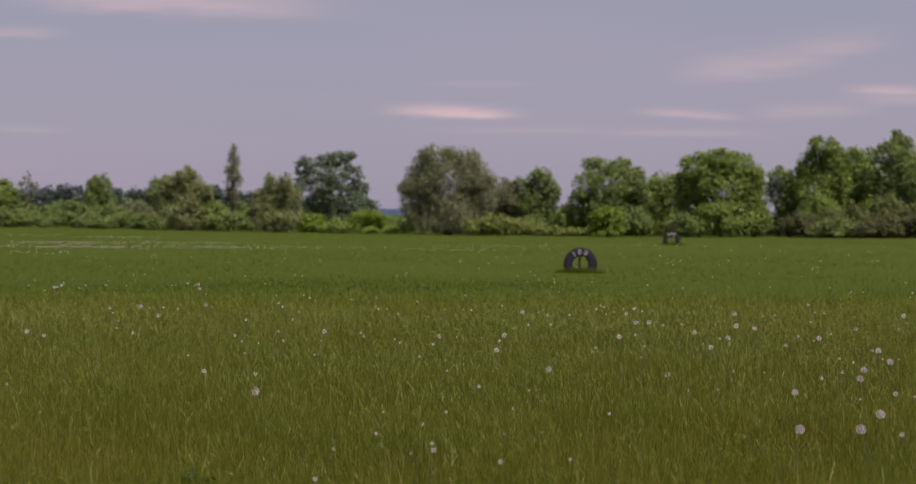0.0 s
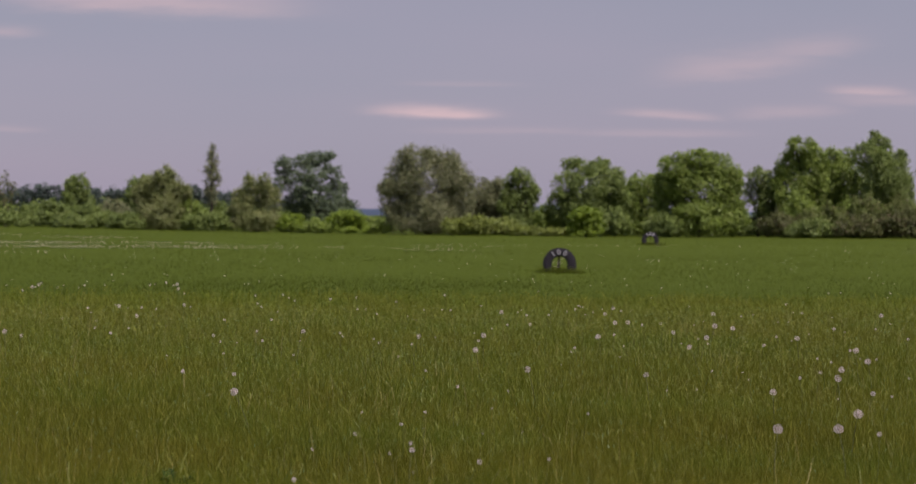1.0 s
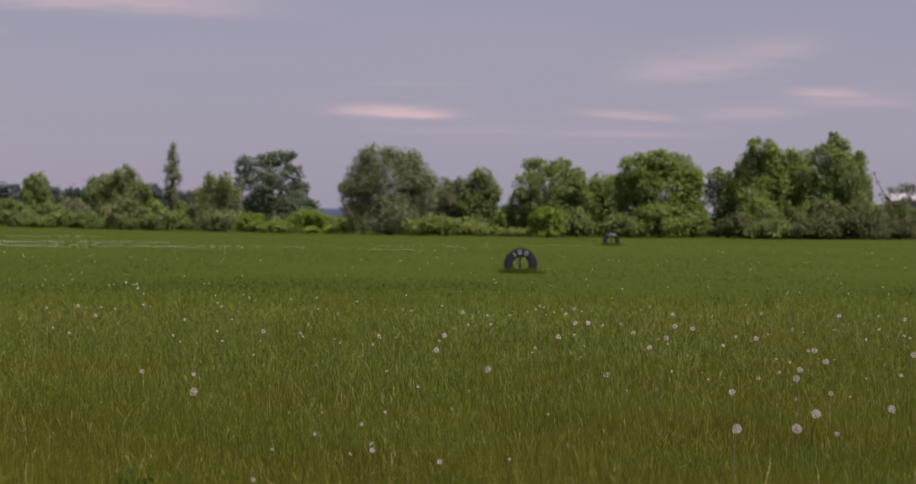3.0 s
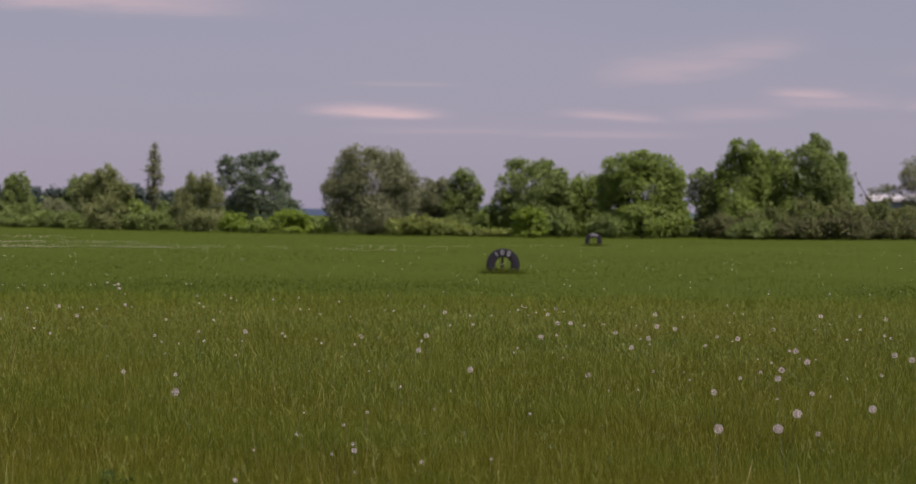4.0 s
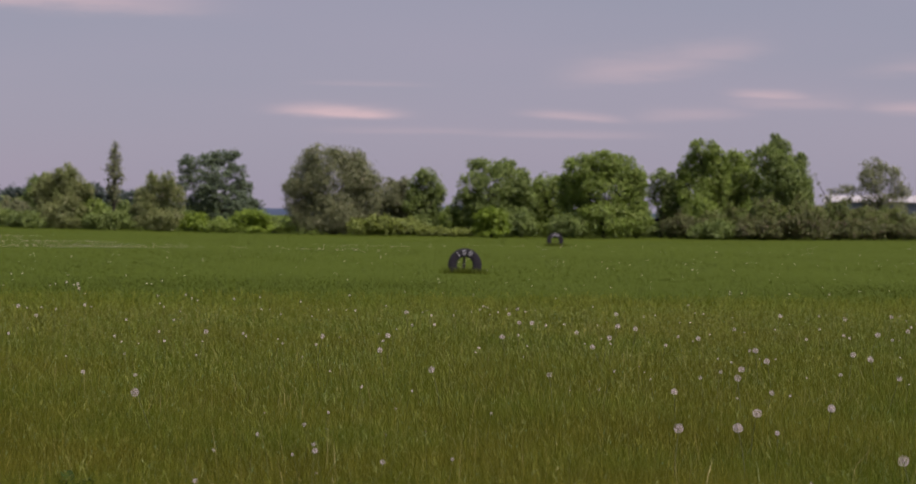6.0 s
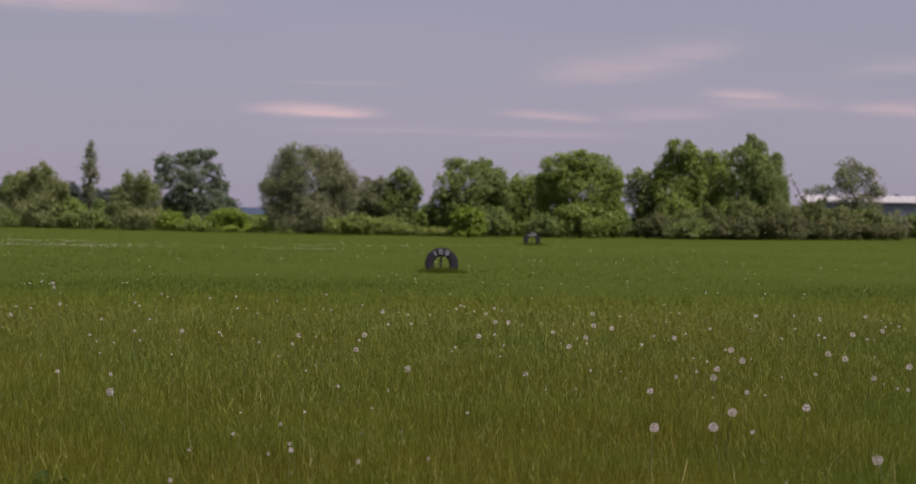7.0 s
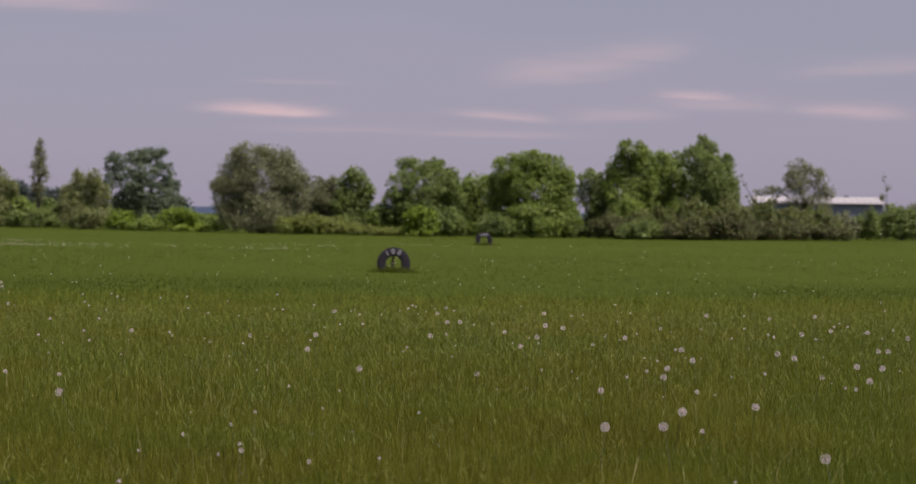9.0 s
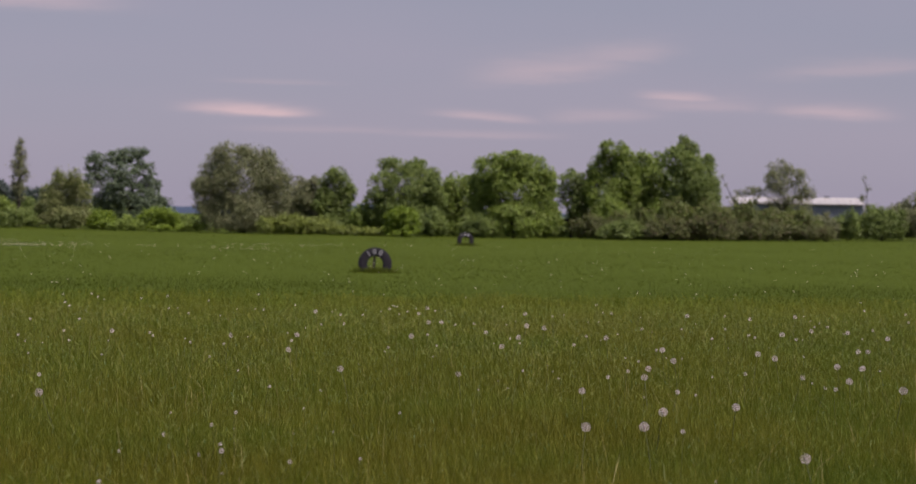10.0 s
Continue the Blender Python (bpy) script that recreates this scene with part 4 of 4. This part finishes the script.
def hall():
    x0, x1, y0, depth, eave, peak = 76.5, 96.7, 240.0, 18.0, 4.1, 5.25
    zg = float(lie(85, 240))
    root = base_at("hall", x0, y0, zg, -18)
    tagged(root, "long low hall with a white metal roof and blue-grey walls", "building")
    length = x1 - x0
    e, p = eave - zg, peak - zg
    bm = bmesh.new()
    box(bm, 0, length, depth - 0.2, depth, 0, e)
    part("back_wall", bm, CLADDING, root)
    line = [(0.0, 0.0)]   # folded sheet: ribs 0.22 m wide, two to the metre
    for k in range(int(length / 0.5)):
        line += [(k * 0.5 + 0.10, 0.0), (k * 0.5 + 0.13, -0.05), (k * 0.5 + 0.32, -0.05), (k * 0.5 + 0.35, 0.0)]
    line += [(length, 0.0), (length, 0.2), (0.0, 0.2)]
    bm = bmesh.new()
    low, high = [[bm.verts.new((px, py, zz)) for px, py in line] for zz in (0.0, e - 0.02)]
    for k in range(len(line)):
        q = (k + 1) % len(line)
        bm.faces.new((low[k], low[q], high[q], high[k]))
    bm.faces.new(high)
    part("front_wall", bm, CLADDING, root)
    for gx in (0.0, length - 0.2):
        bm = bmesh.new()
        a = [bm.verts.new((gx, yy, zz)) for yy, zz in ((0.2, 0), (depth - 0.2, 0), (depth - 0.2, e), (depth / 2, p - 0.1), (0.2, e))]
        b = [bm.verts.new((gx + 0.2, v.co.y, v.co.z)) for v in a]
        bm.faces.new(a), bm.faces.new(b[::-1])
        for k in range(5):
            bm.faces.new((a[k], b[k], b[(k + 1) % 5], a[(k + 1) % 5]))
        part("gable_wall", bm, CLADDING, root)
    for ya, yb in ((-0.5, depth / 2), (depth + 0.5, depth / 2)):
        # one roof sheet, a metre wide with an upstand along one side
        edge = [(-0.5, 0.0), (0.498, 0.0), (0.498, 0.20), (0.46, 0.20), (0.46, 0.12), (-0.5, 0.12)]
        sheet = bmesh.new()
        a, b = [[sheet.verts.new((px, yy, zz + pz)) for px, pz in edge] for yy, zz in ((ya, e), (yb, p))]
        for k in range(6):
            sheet.faces.new((a[k], a[(k + 1) % 6], b[(k + 1) % 6], b[k]))
        sheet.faces.new(a[::-1]), sheet.faces.new(b)
        bmesh.ops.recalc_face_normals(sheet, faces=sheet.faces)
        first = part("roof_sheet", sheet, ROOF, root, "white metal roof sheet")
        for k in range(1, int(length) + 1):
            part_np("roof_sheet", first.data, root).location = (k, 0, 0)
    for vx in (11.8, 15.0):
        bm = bmesh.new()
        box(bm, vx - 0.3, vx + 0.3, depth / 2 - 0.3, depth / 2 + 0.3, p - 0.05, p + 0.25)
        box(bm, vx - 0.42, vx + 0.42, depth / 2 - 0.42, depth / 2 + 0.42, p + 0.25, p + 0.36)
        part("roof_vent", bm, CLADDING, root, "dark grey roof vent")


hall()


# ---- tyre markers ----
def tyre_marker(x, y, top, turn, text, angles, paint, tag):
    R, HOLE, W = 0.492, 0.245, 0.27
    root = base_at("tyre_marker", x, y, top - R, turn)
    tagged(root, tag, "tyre", "numbered tyre markers")
    # cross-section, from the inner bead over the tread to the other bead: (radius, across)
    half = [(HOLE + 0.01, 0.40), (HOLE, 0.46), (HOLE + 0.025, 0.50), (0.33, 0.535), (0.40, 0.545), (0.45, 0.52), (0.478, 0.47), (R, 0.40), (R, 0.14), (R - 0.014, 0.13), (R - 0.014, 0.09), (R, 0.08)]
    prof = [(q, -s * W) for q, s in half] + [(q, s * W) for q, s in half[::-1]]
    prof += [(HOLE + 0.06, 0.36 * W), (0.40, 0.40 * W), (0.44, 0.0), (0.40, -0.40 * W), (HOLE + 0.06, -0.36 * W)]
    n, m = 64, len(prof)
    bm = bmesh.new()
    rings = []
    for i in range(n):
        a = 2 * math.pi * i / n
        rings.append([bm.verts.new((q * math.cos(a), s, q * math.sin(a))) for q, s in prof])
    for i in range(n):
        p, q = rings[i], rings[(i + 1) % n]
        for j in range(m):
            bm.faces.new((p[j], q[j], q[(j + 1) % m], p[(j + 1) % m]))
    bmesh.ops.recalc_face_normals(bm, faces=bm.faces)
    for i in range(48):   # shoulder lugs, moulded on the casing
        a = 2 * math.pi * (i + 0.5) / 48
        for s in (-1, 1):
            first = len(bm.verts)
            y0, y1 = sorted((s * W * 0.22, s * W * 0.47))
            box(bm, -0.02, 0.02, y0, y1, R - 0.03, R + 0.012)
            bm.verts.ensure_lookup_table()
            bmesh.ops.transform(bm, matrix=Matrix.Rotation(a, 4, "Y"), verts=bm.verts[first:])
    casing = part("casing", bm, RUBBER, root)
    for ch, ang in zip(text, angles):
        cu = bpy.data.curves.new("digit", "FONT")
        cu.body, cu.size, cu.align_x, cu.align_y, cu.extrude, cu.offset = ch, 0.21, "CENTER", "CENTER", 0.003, 0.008
        tmp = new("digit_curve", cu)
        bpy.context.view_layer.update()
        me = bpy.data.meshes.new_from_object(tmp.evaluated_get(bpy.context.evaluated_depsgraph_get()))
        bpy.data.objects.remove(tmp)
        me.materials.clear()
        me.materials.append(paint)
        d = part_np("painted_digit", me, casing, "worn pale grey painted digit")
        a = radians(ang)
        d.matrix_basis = pose(0.372 * math.sin(a), -0.545 * W - 0.005, 0.372 * math.cos(a), 90, 0, 0) @ pose(0, 0, 0, 0, 0, -ang)
    return root


def stake(x, y, tall, lean, wide, turn):
    zg = float(lie(x, y))
    pts = [(0, 0, -0.2), (0.004, 0, tall * 0.3), (0.0, 0.0, tall * 0.7), (0.006, 0, tall)]
    v, f = tube(pts, [wide, wide * 1.05, wide * 0.75, wide * 0.45], 7)
    caps = [tuple(range(21, 28))]
    me = bpy.data.meshes.new("stake")
    me.from_pydata([tuple(q) for q in v], [], [tuple(int(k) for k in q) for q in f] + caps)
    me.materials.append(STAKE_WOOD)
    ob = new("wooden_stake", me)
    ob.matrix_basis = pose(x, y, zg, 0, lean, turn)
    tagged(ob, "dark wooden stake driven into the grass inside a tyre", "stake")


tyre_marker(3.69, 46.5, 0.31, 0, "100", (-33, -5, 24), PAINT, "half-sunk black truck tyre standing in grass, painted 100")
tyre_marker(12.85, 93.0, 0.33, -4, "150", (-30, -2, 26), FRESH_PAINT, "half-sunk black truck tyre standing in grass, painted 150")
stake(3.64, 46.5, 0.70, 4, 0.04, 0)
stake(12.87, 93.0, 0.55, -6, 0.022, 0)


# ---- dandelions ----
def seed_head(name, share, seed, radius=0.0225, count=84):
    """A clock of seeds: a small core, fine rays and a small parasol at the end of each ray; share is the part still there."""
    r = rng(seed)
    k = np.arange(count)
    zc = 1 - 2 * (k + 0.5) / count
    a = k * 2.39996
    d = np.stack([np.sqrt(1 - zc * zc) * np.cos(a), np.sqrt(1 - zc * zc) * np.sin(a), zc], 1)
    d = d[zc > -0.93]
    gap = unit(np.array([0.7, -0.5, 0.3]))
    d = d[(d @ gap) < (2 * share - 1) + r.normal(0, 0.12, len(d))] if share < 1 else d
    n = len(d)
    s = unit(np.cross(d, r.normal(size=(n, 3))))
    t = np.cross(d, s)
    tip = d * radius * r.uniform(0.9, 1.06, n)[:, None]
    vs, sizes, loops, o = [], [], [], 0
    ray = np.stack([d * 0.004 - s * 0.0003, d * 0.004 + s * 0.0003, tip * 0.86 + s * 0.0003, tip * 0.86 - s * 0.0003], 1).reshape(-1, 3)
    vs.append(ray)
    sizes.append(np.full(n, 4))
    loops.append(np.arange(4 * n))
    o = 4 * n
    ang = np.linspace(0, 2 * np.pi, 5, endpoint=False)
    rim = tip[:, None] + 0.0021 * (s[:, None] * np.cos(ang)[None, :, None] + t[:, None] * np.sin(ang)[None, :, None])
    fan = np.concatenate([(tip * 0.86)[:, None], rim], 1).reshape(-1, 3)
    vs.append(fan)
    b = o + np.arange(n)[:, None] * 6
    tri = np.array([[0, 1 + i, 1 + (i + 1) % 5] for i in range(5)]).ravel()[None]
    loops.append((b + tri).ravel())
    sizes.append(np.full(5 * n, 3))
    return mesh_np(name, np.concatenate(vs), np.concatenate(sizes), np.concatenate(loops), DOWN)


def core_mesh():
    bm = bmesh.new()
    bmesh.ops.create_icosphere(bm, subdivisions=1, radius=0.0075)
    bmesh.ops.scale(bm, vec=(1, 1, 0.7), verts=bm.verts)
    me = bpy.data.meshes.new("seed_core")
    bm.to_mesh(me)
    bm.free()
    me.materials.append(SEED_CORE)
    return me


def stem_mesh(bend):
    t = np.linspace(0, 1, 6)
    pts = np.stack([bend * (t * t - t * 0.2) * 0.08, 0.02 * bend * np.sin(t * 3), t * 0.4 - 0.02 * (1 - t)], 1)
    pts[:, :2] -= pts[-1, :2]
    v, f = tube(pts, np.linspace(0.0024, 0.0018, 6), 5)
    return mesh_np("stem", v, np.full(len(f), 4), f.ravel(), STEM, True)


HEADS = [(seed_head("full_head", 1.0, 1), "full white dandelion seed head on a thin stem in grass"),
         (seed_head("full_head", 1.0, 2, 0.0215, 76), "full white dandelion seed head on a thin stem in grass"),
         (seed_head("part_head", 0.72, 3), "partly blown dandelion seed head on a thin stem in grass"),
         (seed_head("half_head", 0.45, 4, 0.021, 84), "half blown dandelion seed head on a thin stem in grass"),
         (seed_head("spent_head", 0.12, 5, 0.019, 60), "nearly bare spent dandelion head on a thin stem")]
CORE = core_mesh()
STEMS = [stem_mesh(b) for b in (-1.0, 0.3, 1.2)]
PROTOS = []
for i, (head, label) in enumerate(HEADS):
    root = base_at("dandelion", 0, 0, 0)
    tagged(root, label, "dandelion", "dandelion clocks in the meadow")
    part_np("stem", STEMS[i % 3], root, "green thin stem")
    part_np("seed_head", head, root).location = (0, 0, 0.4)
    part_np("seed_core", CORE, root).location = (0, 0, 0.4)
    PROTOS.append(root)

# places of the heads, by how much of the seed is left
FULL_CLOCKS_WEST = [(-3.25, 11.64), (-5.01, 19.16), (-5.08, 19.77), (-5.27, 20.65), (-3.05, 14.86), (-2.62, 13.51), (-3.67, 20.97), (-3.41, 20.30), (-3.16, 18.89), (-2.47, 15.12), (-1.02, 7.79), (-1.02, 11.80), (-0.13, 11.41), (0.26, 10.26), (0.35, 11.50), (0.60, 14.28), (0.53, 8.99), (1.20, 11.45), (1.54, 14.11), (1.72, 15.03), (1.50, 12.96), (1.61, 12.97), (1.19, 8.73), (1.83, 11.90), (1.74, 10.58), (2.00, 11.40), (2.55, 14.20), (2.28, 12.62)]
FULL_CLOCKS_EAST = [(2.38, 12.36), (1.73, 7.89), (1.45, 6.51), (2.67, 11.39), (3.19, 12.36), (2.24, 8.57), (1.71, 6.52), (2.39, 9.06), (2.83, 10.37), (1.93, 7.02), (2.69, 9.58), (4.07, 14.08), (2.34, 7.20), (4.56, 13.70), (3.42, 10.09), (3.42, 9.75), (4.20, 11.82), (5.10, 14.01), (3.18, 8.58), (2.11, 5.63), (4.59, 12.22), (3.64, 9.22), (4.84, 12.06), (3.38, 8.37), (4.22, 10.31), (3.76, 9.11), (4.29, 10.31), (4.93, 11.47), (3.50, 7.91)]
PART_CLOCKS_WEST = [(-3.02, 11.26), (-4.84, 18.10), (-4.97, 19.17), (-3.55, 13.91), (-3.17, 13.08), (-4.78, 19.82), (-4.52, 19.87), (-4.93, 21.77), (-3.28, 14.55), (-2.66, 12.04), (-2.43, 11.53), (-2.91, 14.59), (-2.80, 14.69), (-3.71, 20.02), (-3.69, 20.25), (-2.62, 14.43), (-2.16, 12.34), (-3.42, 20.07), (-1.44, 8.78), (-2.36, 14.83), (-1.64, 11.36), (-1.52, 10.84), (-1.79, 13.05), (-1.13, 8.64), (-2.01, 17.09), (-1.37, 11.78), (-1.80, 15.51), (-1.69, 14.90), (-1.23, 10.91), (-1.40, 13.09), (-1.72, 17.27)]
PART_CLOCKS_MIDDLE = [(-1.59, 16.60), (-1.48, 16.11), (-1.13, 16.40), (-0.73, 11.65), (-0.69, 11.37), (-0.88, 16.82), (-0.75, 14.61), (-0.54, 13.93), (-0.40, 10.82), (-0.42, 15.99), (-0.26, 13.63), (-0.17, 10.69), (-0.09, 5.88), (-0.18, 13.19), (0.09, 17.51), (0.13, 14.51), (0.11, 8.08), (0.30, 11.02), (0.44, 15.31), (0.58, 12.62), (0.75, 14.30), (0.81, 13.88), (0.77, 12.70), (1.01, 13.90), (1.08, 14.59), (0.94, 10.48), (1.33, 14.80), (1.42, 15.41), (1.34, 11.63), (1.74, 14.56), (1.69, 12.70)]
PART_CLOCKS_EAST = [(2.93, 20.11), (1.87, 12.85), (1.60, 8.95), (2.75, 13.89), (2.29, 10.76), (2.55, 11.55), (3.60, 15.85), (2.03, 8.59), (3.41, 14.36), (2.23, 8.92), (2.79, 10.37), (2.23, 7.84), (3.54, 12.39), (1.84, 6.37), (3.49, 11.37), (4.44, 14.09), (3.92, 12.42), (3.37, 10.59), (6.06, 18.84), (2.90, 8.77), (3.90, 11.74), (3.87, 11.51), (4.15, 11.36), (4.80, 12.70), (3.11, 8.04), (4.92, 12.71), (3.14, 7.96), (4.78, 11.99), (6.25, 15.15), (5.17, 12.34), (6.45, 14.60), (5.95, 13.39)]
SPENT_CLOCKS_WEST = [(-2.36, 8.07), (-3.56, 15.32), (-3.10, 13.87), (-2.82, 12.83), (-2.40, 12.06), (-2.53, 13.76), (-1.70, 9.75), (-2.06, 14.39), (-1.37, 9.94), (-1.38, 10.70), (-1.36, 13.16), (-1.46, 14.19), (-1.12, 11.23), (-0.48, 5.22), (-0.91, 9.84), (-0.97, 10.93), (-0.47, 5.90), (-0.33, 6.32), (-0.34, 7.01), (-0.67, 14.61), (-0.45, 11.12), (-0.17, 5.80), (-0.24, 9.76), (-0.15, 6.61), (-0.10, 6.05), (-0.08, 5.38), (-0.12, 14.57), (-0.05, 6.50), (-0.05, 7.02), (-0.06, 8.89), (-0.01, 11.31), (0.05, 14.59), (0.13, 10.96), (0.18, 11.33), (0.29, 11.72), (0.16, 5.61), (0.19, 6.34), (0.44, 12.22), (0.26, 7.16), (0.57, 14.55), (0.37, 7.88), (0.80, 14.57), (0.36, 6.41), (0.66, 9.32), (0.42, 5.68), (0.75, 9.28)]
SPENT_CLOCKS_EAST = [(1.22, 14.43), (0.89, 10.16), (1.35, 14.01), (0.69, 6.99), (1.59, 14.83), (1.17, 9.81), (1.29, 10.64), (1.84, 14.57), (1.19, 7.95), (1.73, 10.86), (1.37, 8.40), (2.13, 12.74), (1.35, 7.98), (1.92, 11.29), (2.28, 13.17), (1.92, 10.88), (1.81, 9.24), (1.77, 8.89), (2.23, 11.05), (1.73, 8.51), (2.89, 14.06), (2.92, 13.15), (3.01, 13.15), (2.58, 11.18), (2.86, 11.80), (2.42, 9.76), (2.45, 9.53), (3.55, 13.80), (1.99, 7.61), (3.20, 12.06), (2.70, 9.78), (2.79, 9.74), (3.84, 13.01), (2.29, 7.71), (2.29, 7.72), (2.65, 8.60), (1.61, 5.14), (3.67, 10.61), (4.18, 11.31), (5.25, 14.19), (3.67, 9.89), (5.07, 13.53), (3.12, 8.27), (5.01, 13.15), (4.72, 11.46), (3.81, 8.97)]


def dandelions():
    r = rng(77)
    spots = [(x, y, 2) for x, y in FULL_CLOCKS_WEST + FULL_CLOCKS_EAST]
    spots += [(x, y, 1) for x, y in PART_CLOCKS_WEST + PART_CLOCKS_MIDDLE + PART_CLOCKS_EAST]
    spots += [(x, y, 0) for x, y in SPENT_CLOCKS_WEST + SPENT_CLOCKS_EAST]
    share = {2: [0.50, 0.30, 0.16, 0.04, 0.0], 1: [0.22, 0.28, 0.30, 0.16, 0.04], 0: [0.05, 0.12, 0.30, 0.33, 0.20]}
    first = {}
    for x, y, rank in spots:
        k = int(r.choice([0, 1, 2, 3, 4], p=share[rank]))
        size = r.uniform(0.78, 0.98) if rank == 2 else r.uniform(0.45, 0.58) if rank else r.uniform(0.28, 0.40)
        turn = pose(0, 0, 0, r.uniform(-9, 9), r.uniform(-9, 9), r.uniform(0, 360))
        head = turn @ Vector((0, 0, 0.4 * size))
        m = Matrix.Translation((x - head.x, y - head.y, float(lie(x, y)) + 0.4 - head.z)) @ turn
        src = PROTOS[k]
        if k not in first:
            first[k] = True
            src.matrix_basis = m @ Matrix.Scale(size, 4)
            continue
        ob = copy_thing(src, m)
        ob.scale = (size, size, size)


dandelions()


def far_clocks():
    """Pale specks of seed heads over the field, thick in drifts on one side."""
    r = rng(88)
    pts = []
    x, y = spread(r, 330, 17.0, 60.0)
    pts.append(np.stack([x, y, lie(x, y) + r.uniform(0.14, 0.30, 330)], 1))
    for cx, cy, sx, sy, n in ((-19.2, 63.5, 2.2, 0.7, 159), (-15.2, 64.6, 1.5, 0.7, 197), (-11.0, 67.0, 2.2, 0.8, 212), (-7.0, 70.5, 1.8, 0.9, 60), (-21.5, 70.5, 2.0, 0.9, 121), (-17.8, 72.0, 1.2, 0.9, 159), (-13.6, 75.0, 2.2, 1.1, 144),
                              (-19.2, 86.5, 1.4, 1.7, 98), (-24.0, 88.0, 3.0, 2.3, 76), (-15.0, 55.0, 1.0, 0.6, 22), (-0.4, 68.5, 1.2, 1.1, 70), (1.2, 77, 1.5, 0.6, 60), (10, 82, 5, 0.8, 70), (17, 72, 6, 1.5, 30), (25, 86, 8, 2, 40)):
        x, y = r.normal(cx, sx, n), r.normal(cy, sy, n)
        pts.append(np.stack([x, y, lie(x, y) + r.uniform(0.12, 0.20, n)], 1))
    p = np.concatenate(pts)
    n = len(p)
    s = np.where(p[:, 1] < 45, 0.010, 0.014) * r.uniform(0.6, 1.3, n)
    o = np.array([[1, 0, 0], [0, 1, 0], [-1, 0, 0], [0, -1, 0], [0, 0, 0.9], [0, 0, -0.9]])
    v = (p[:, None] + o[None] * s[:, None, None]).reshape(-1, 3)
    tri = np.array([0, 1, 4, 1, 2, 4, 2, 3, 4, 3, 0, 4, 1, 0, 5, 2, 1, 5, 3, 2, 5, 0, 3, 5])
    loops = (np.arange(n)[:, None] * 6 + tri[None]).ravel()
    me = mesh_np("distant_seed_heads", v, np.full(8 * n, 3), loops, DOWN, True)
    tagged(new("distant_seed_heads", me), "scattered distant white seed heads over the grass field", "flowers", kind="stuff")


far_clocks()


# ---- broad-leaved weed ----
def weed(x, y, count, seed):
    r = rng(seed)
    root = base_at("broadleaf_weed", x, y, float(lie(x, y)))
    tagged(root, "dark green broad-leaved weed low in the meadow grass", "plant")
    for i in range(count):
        a = 2 * math.pi * i / count + r.uniform(-0.3, 0.3)
        length, rise = r.uniform(0.05, 0.09), r.uniform(0.17, 0.24)
        bm = bmesh.new()
        rows = []
        for k in range(7):
            t = k / 6
            w = 0.028 * math.sin(math.pi * min(1, t * 0.9 + 0.08)) + 0.004
            d = length * t
            z = rise * math.sin(t * 2.0) * 0.9
            rows.append([bm.verts.new((d * math.cos(a) - s * w * math.sin(a), d * math.sin(a) + s * w * math.cos(a), z + abs(s) * 0.014)) for s in (-1, 0, 1)])
        for k in range(6):
            for j in (0, 1):
                bm.faces.new((rows[k][j], rows[k][j + 1], rows[k + 1][j + 1], rows[k + 1][j]))
        part("leaf", bm, WEED, root, smooth=True)


weed(-1.09, 6.45, 11, 5)
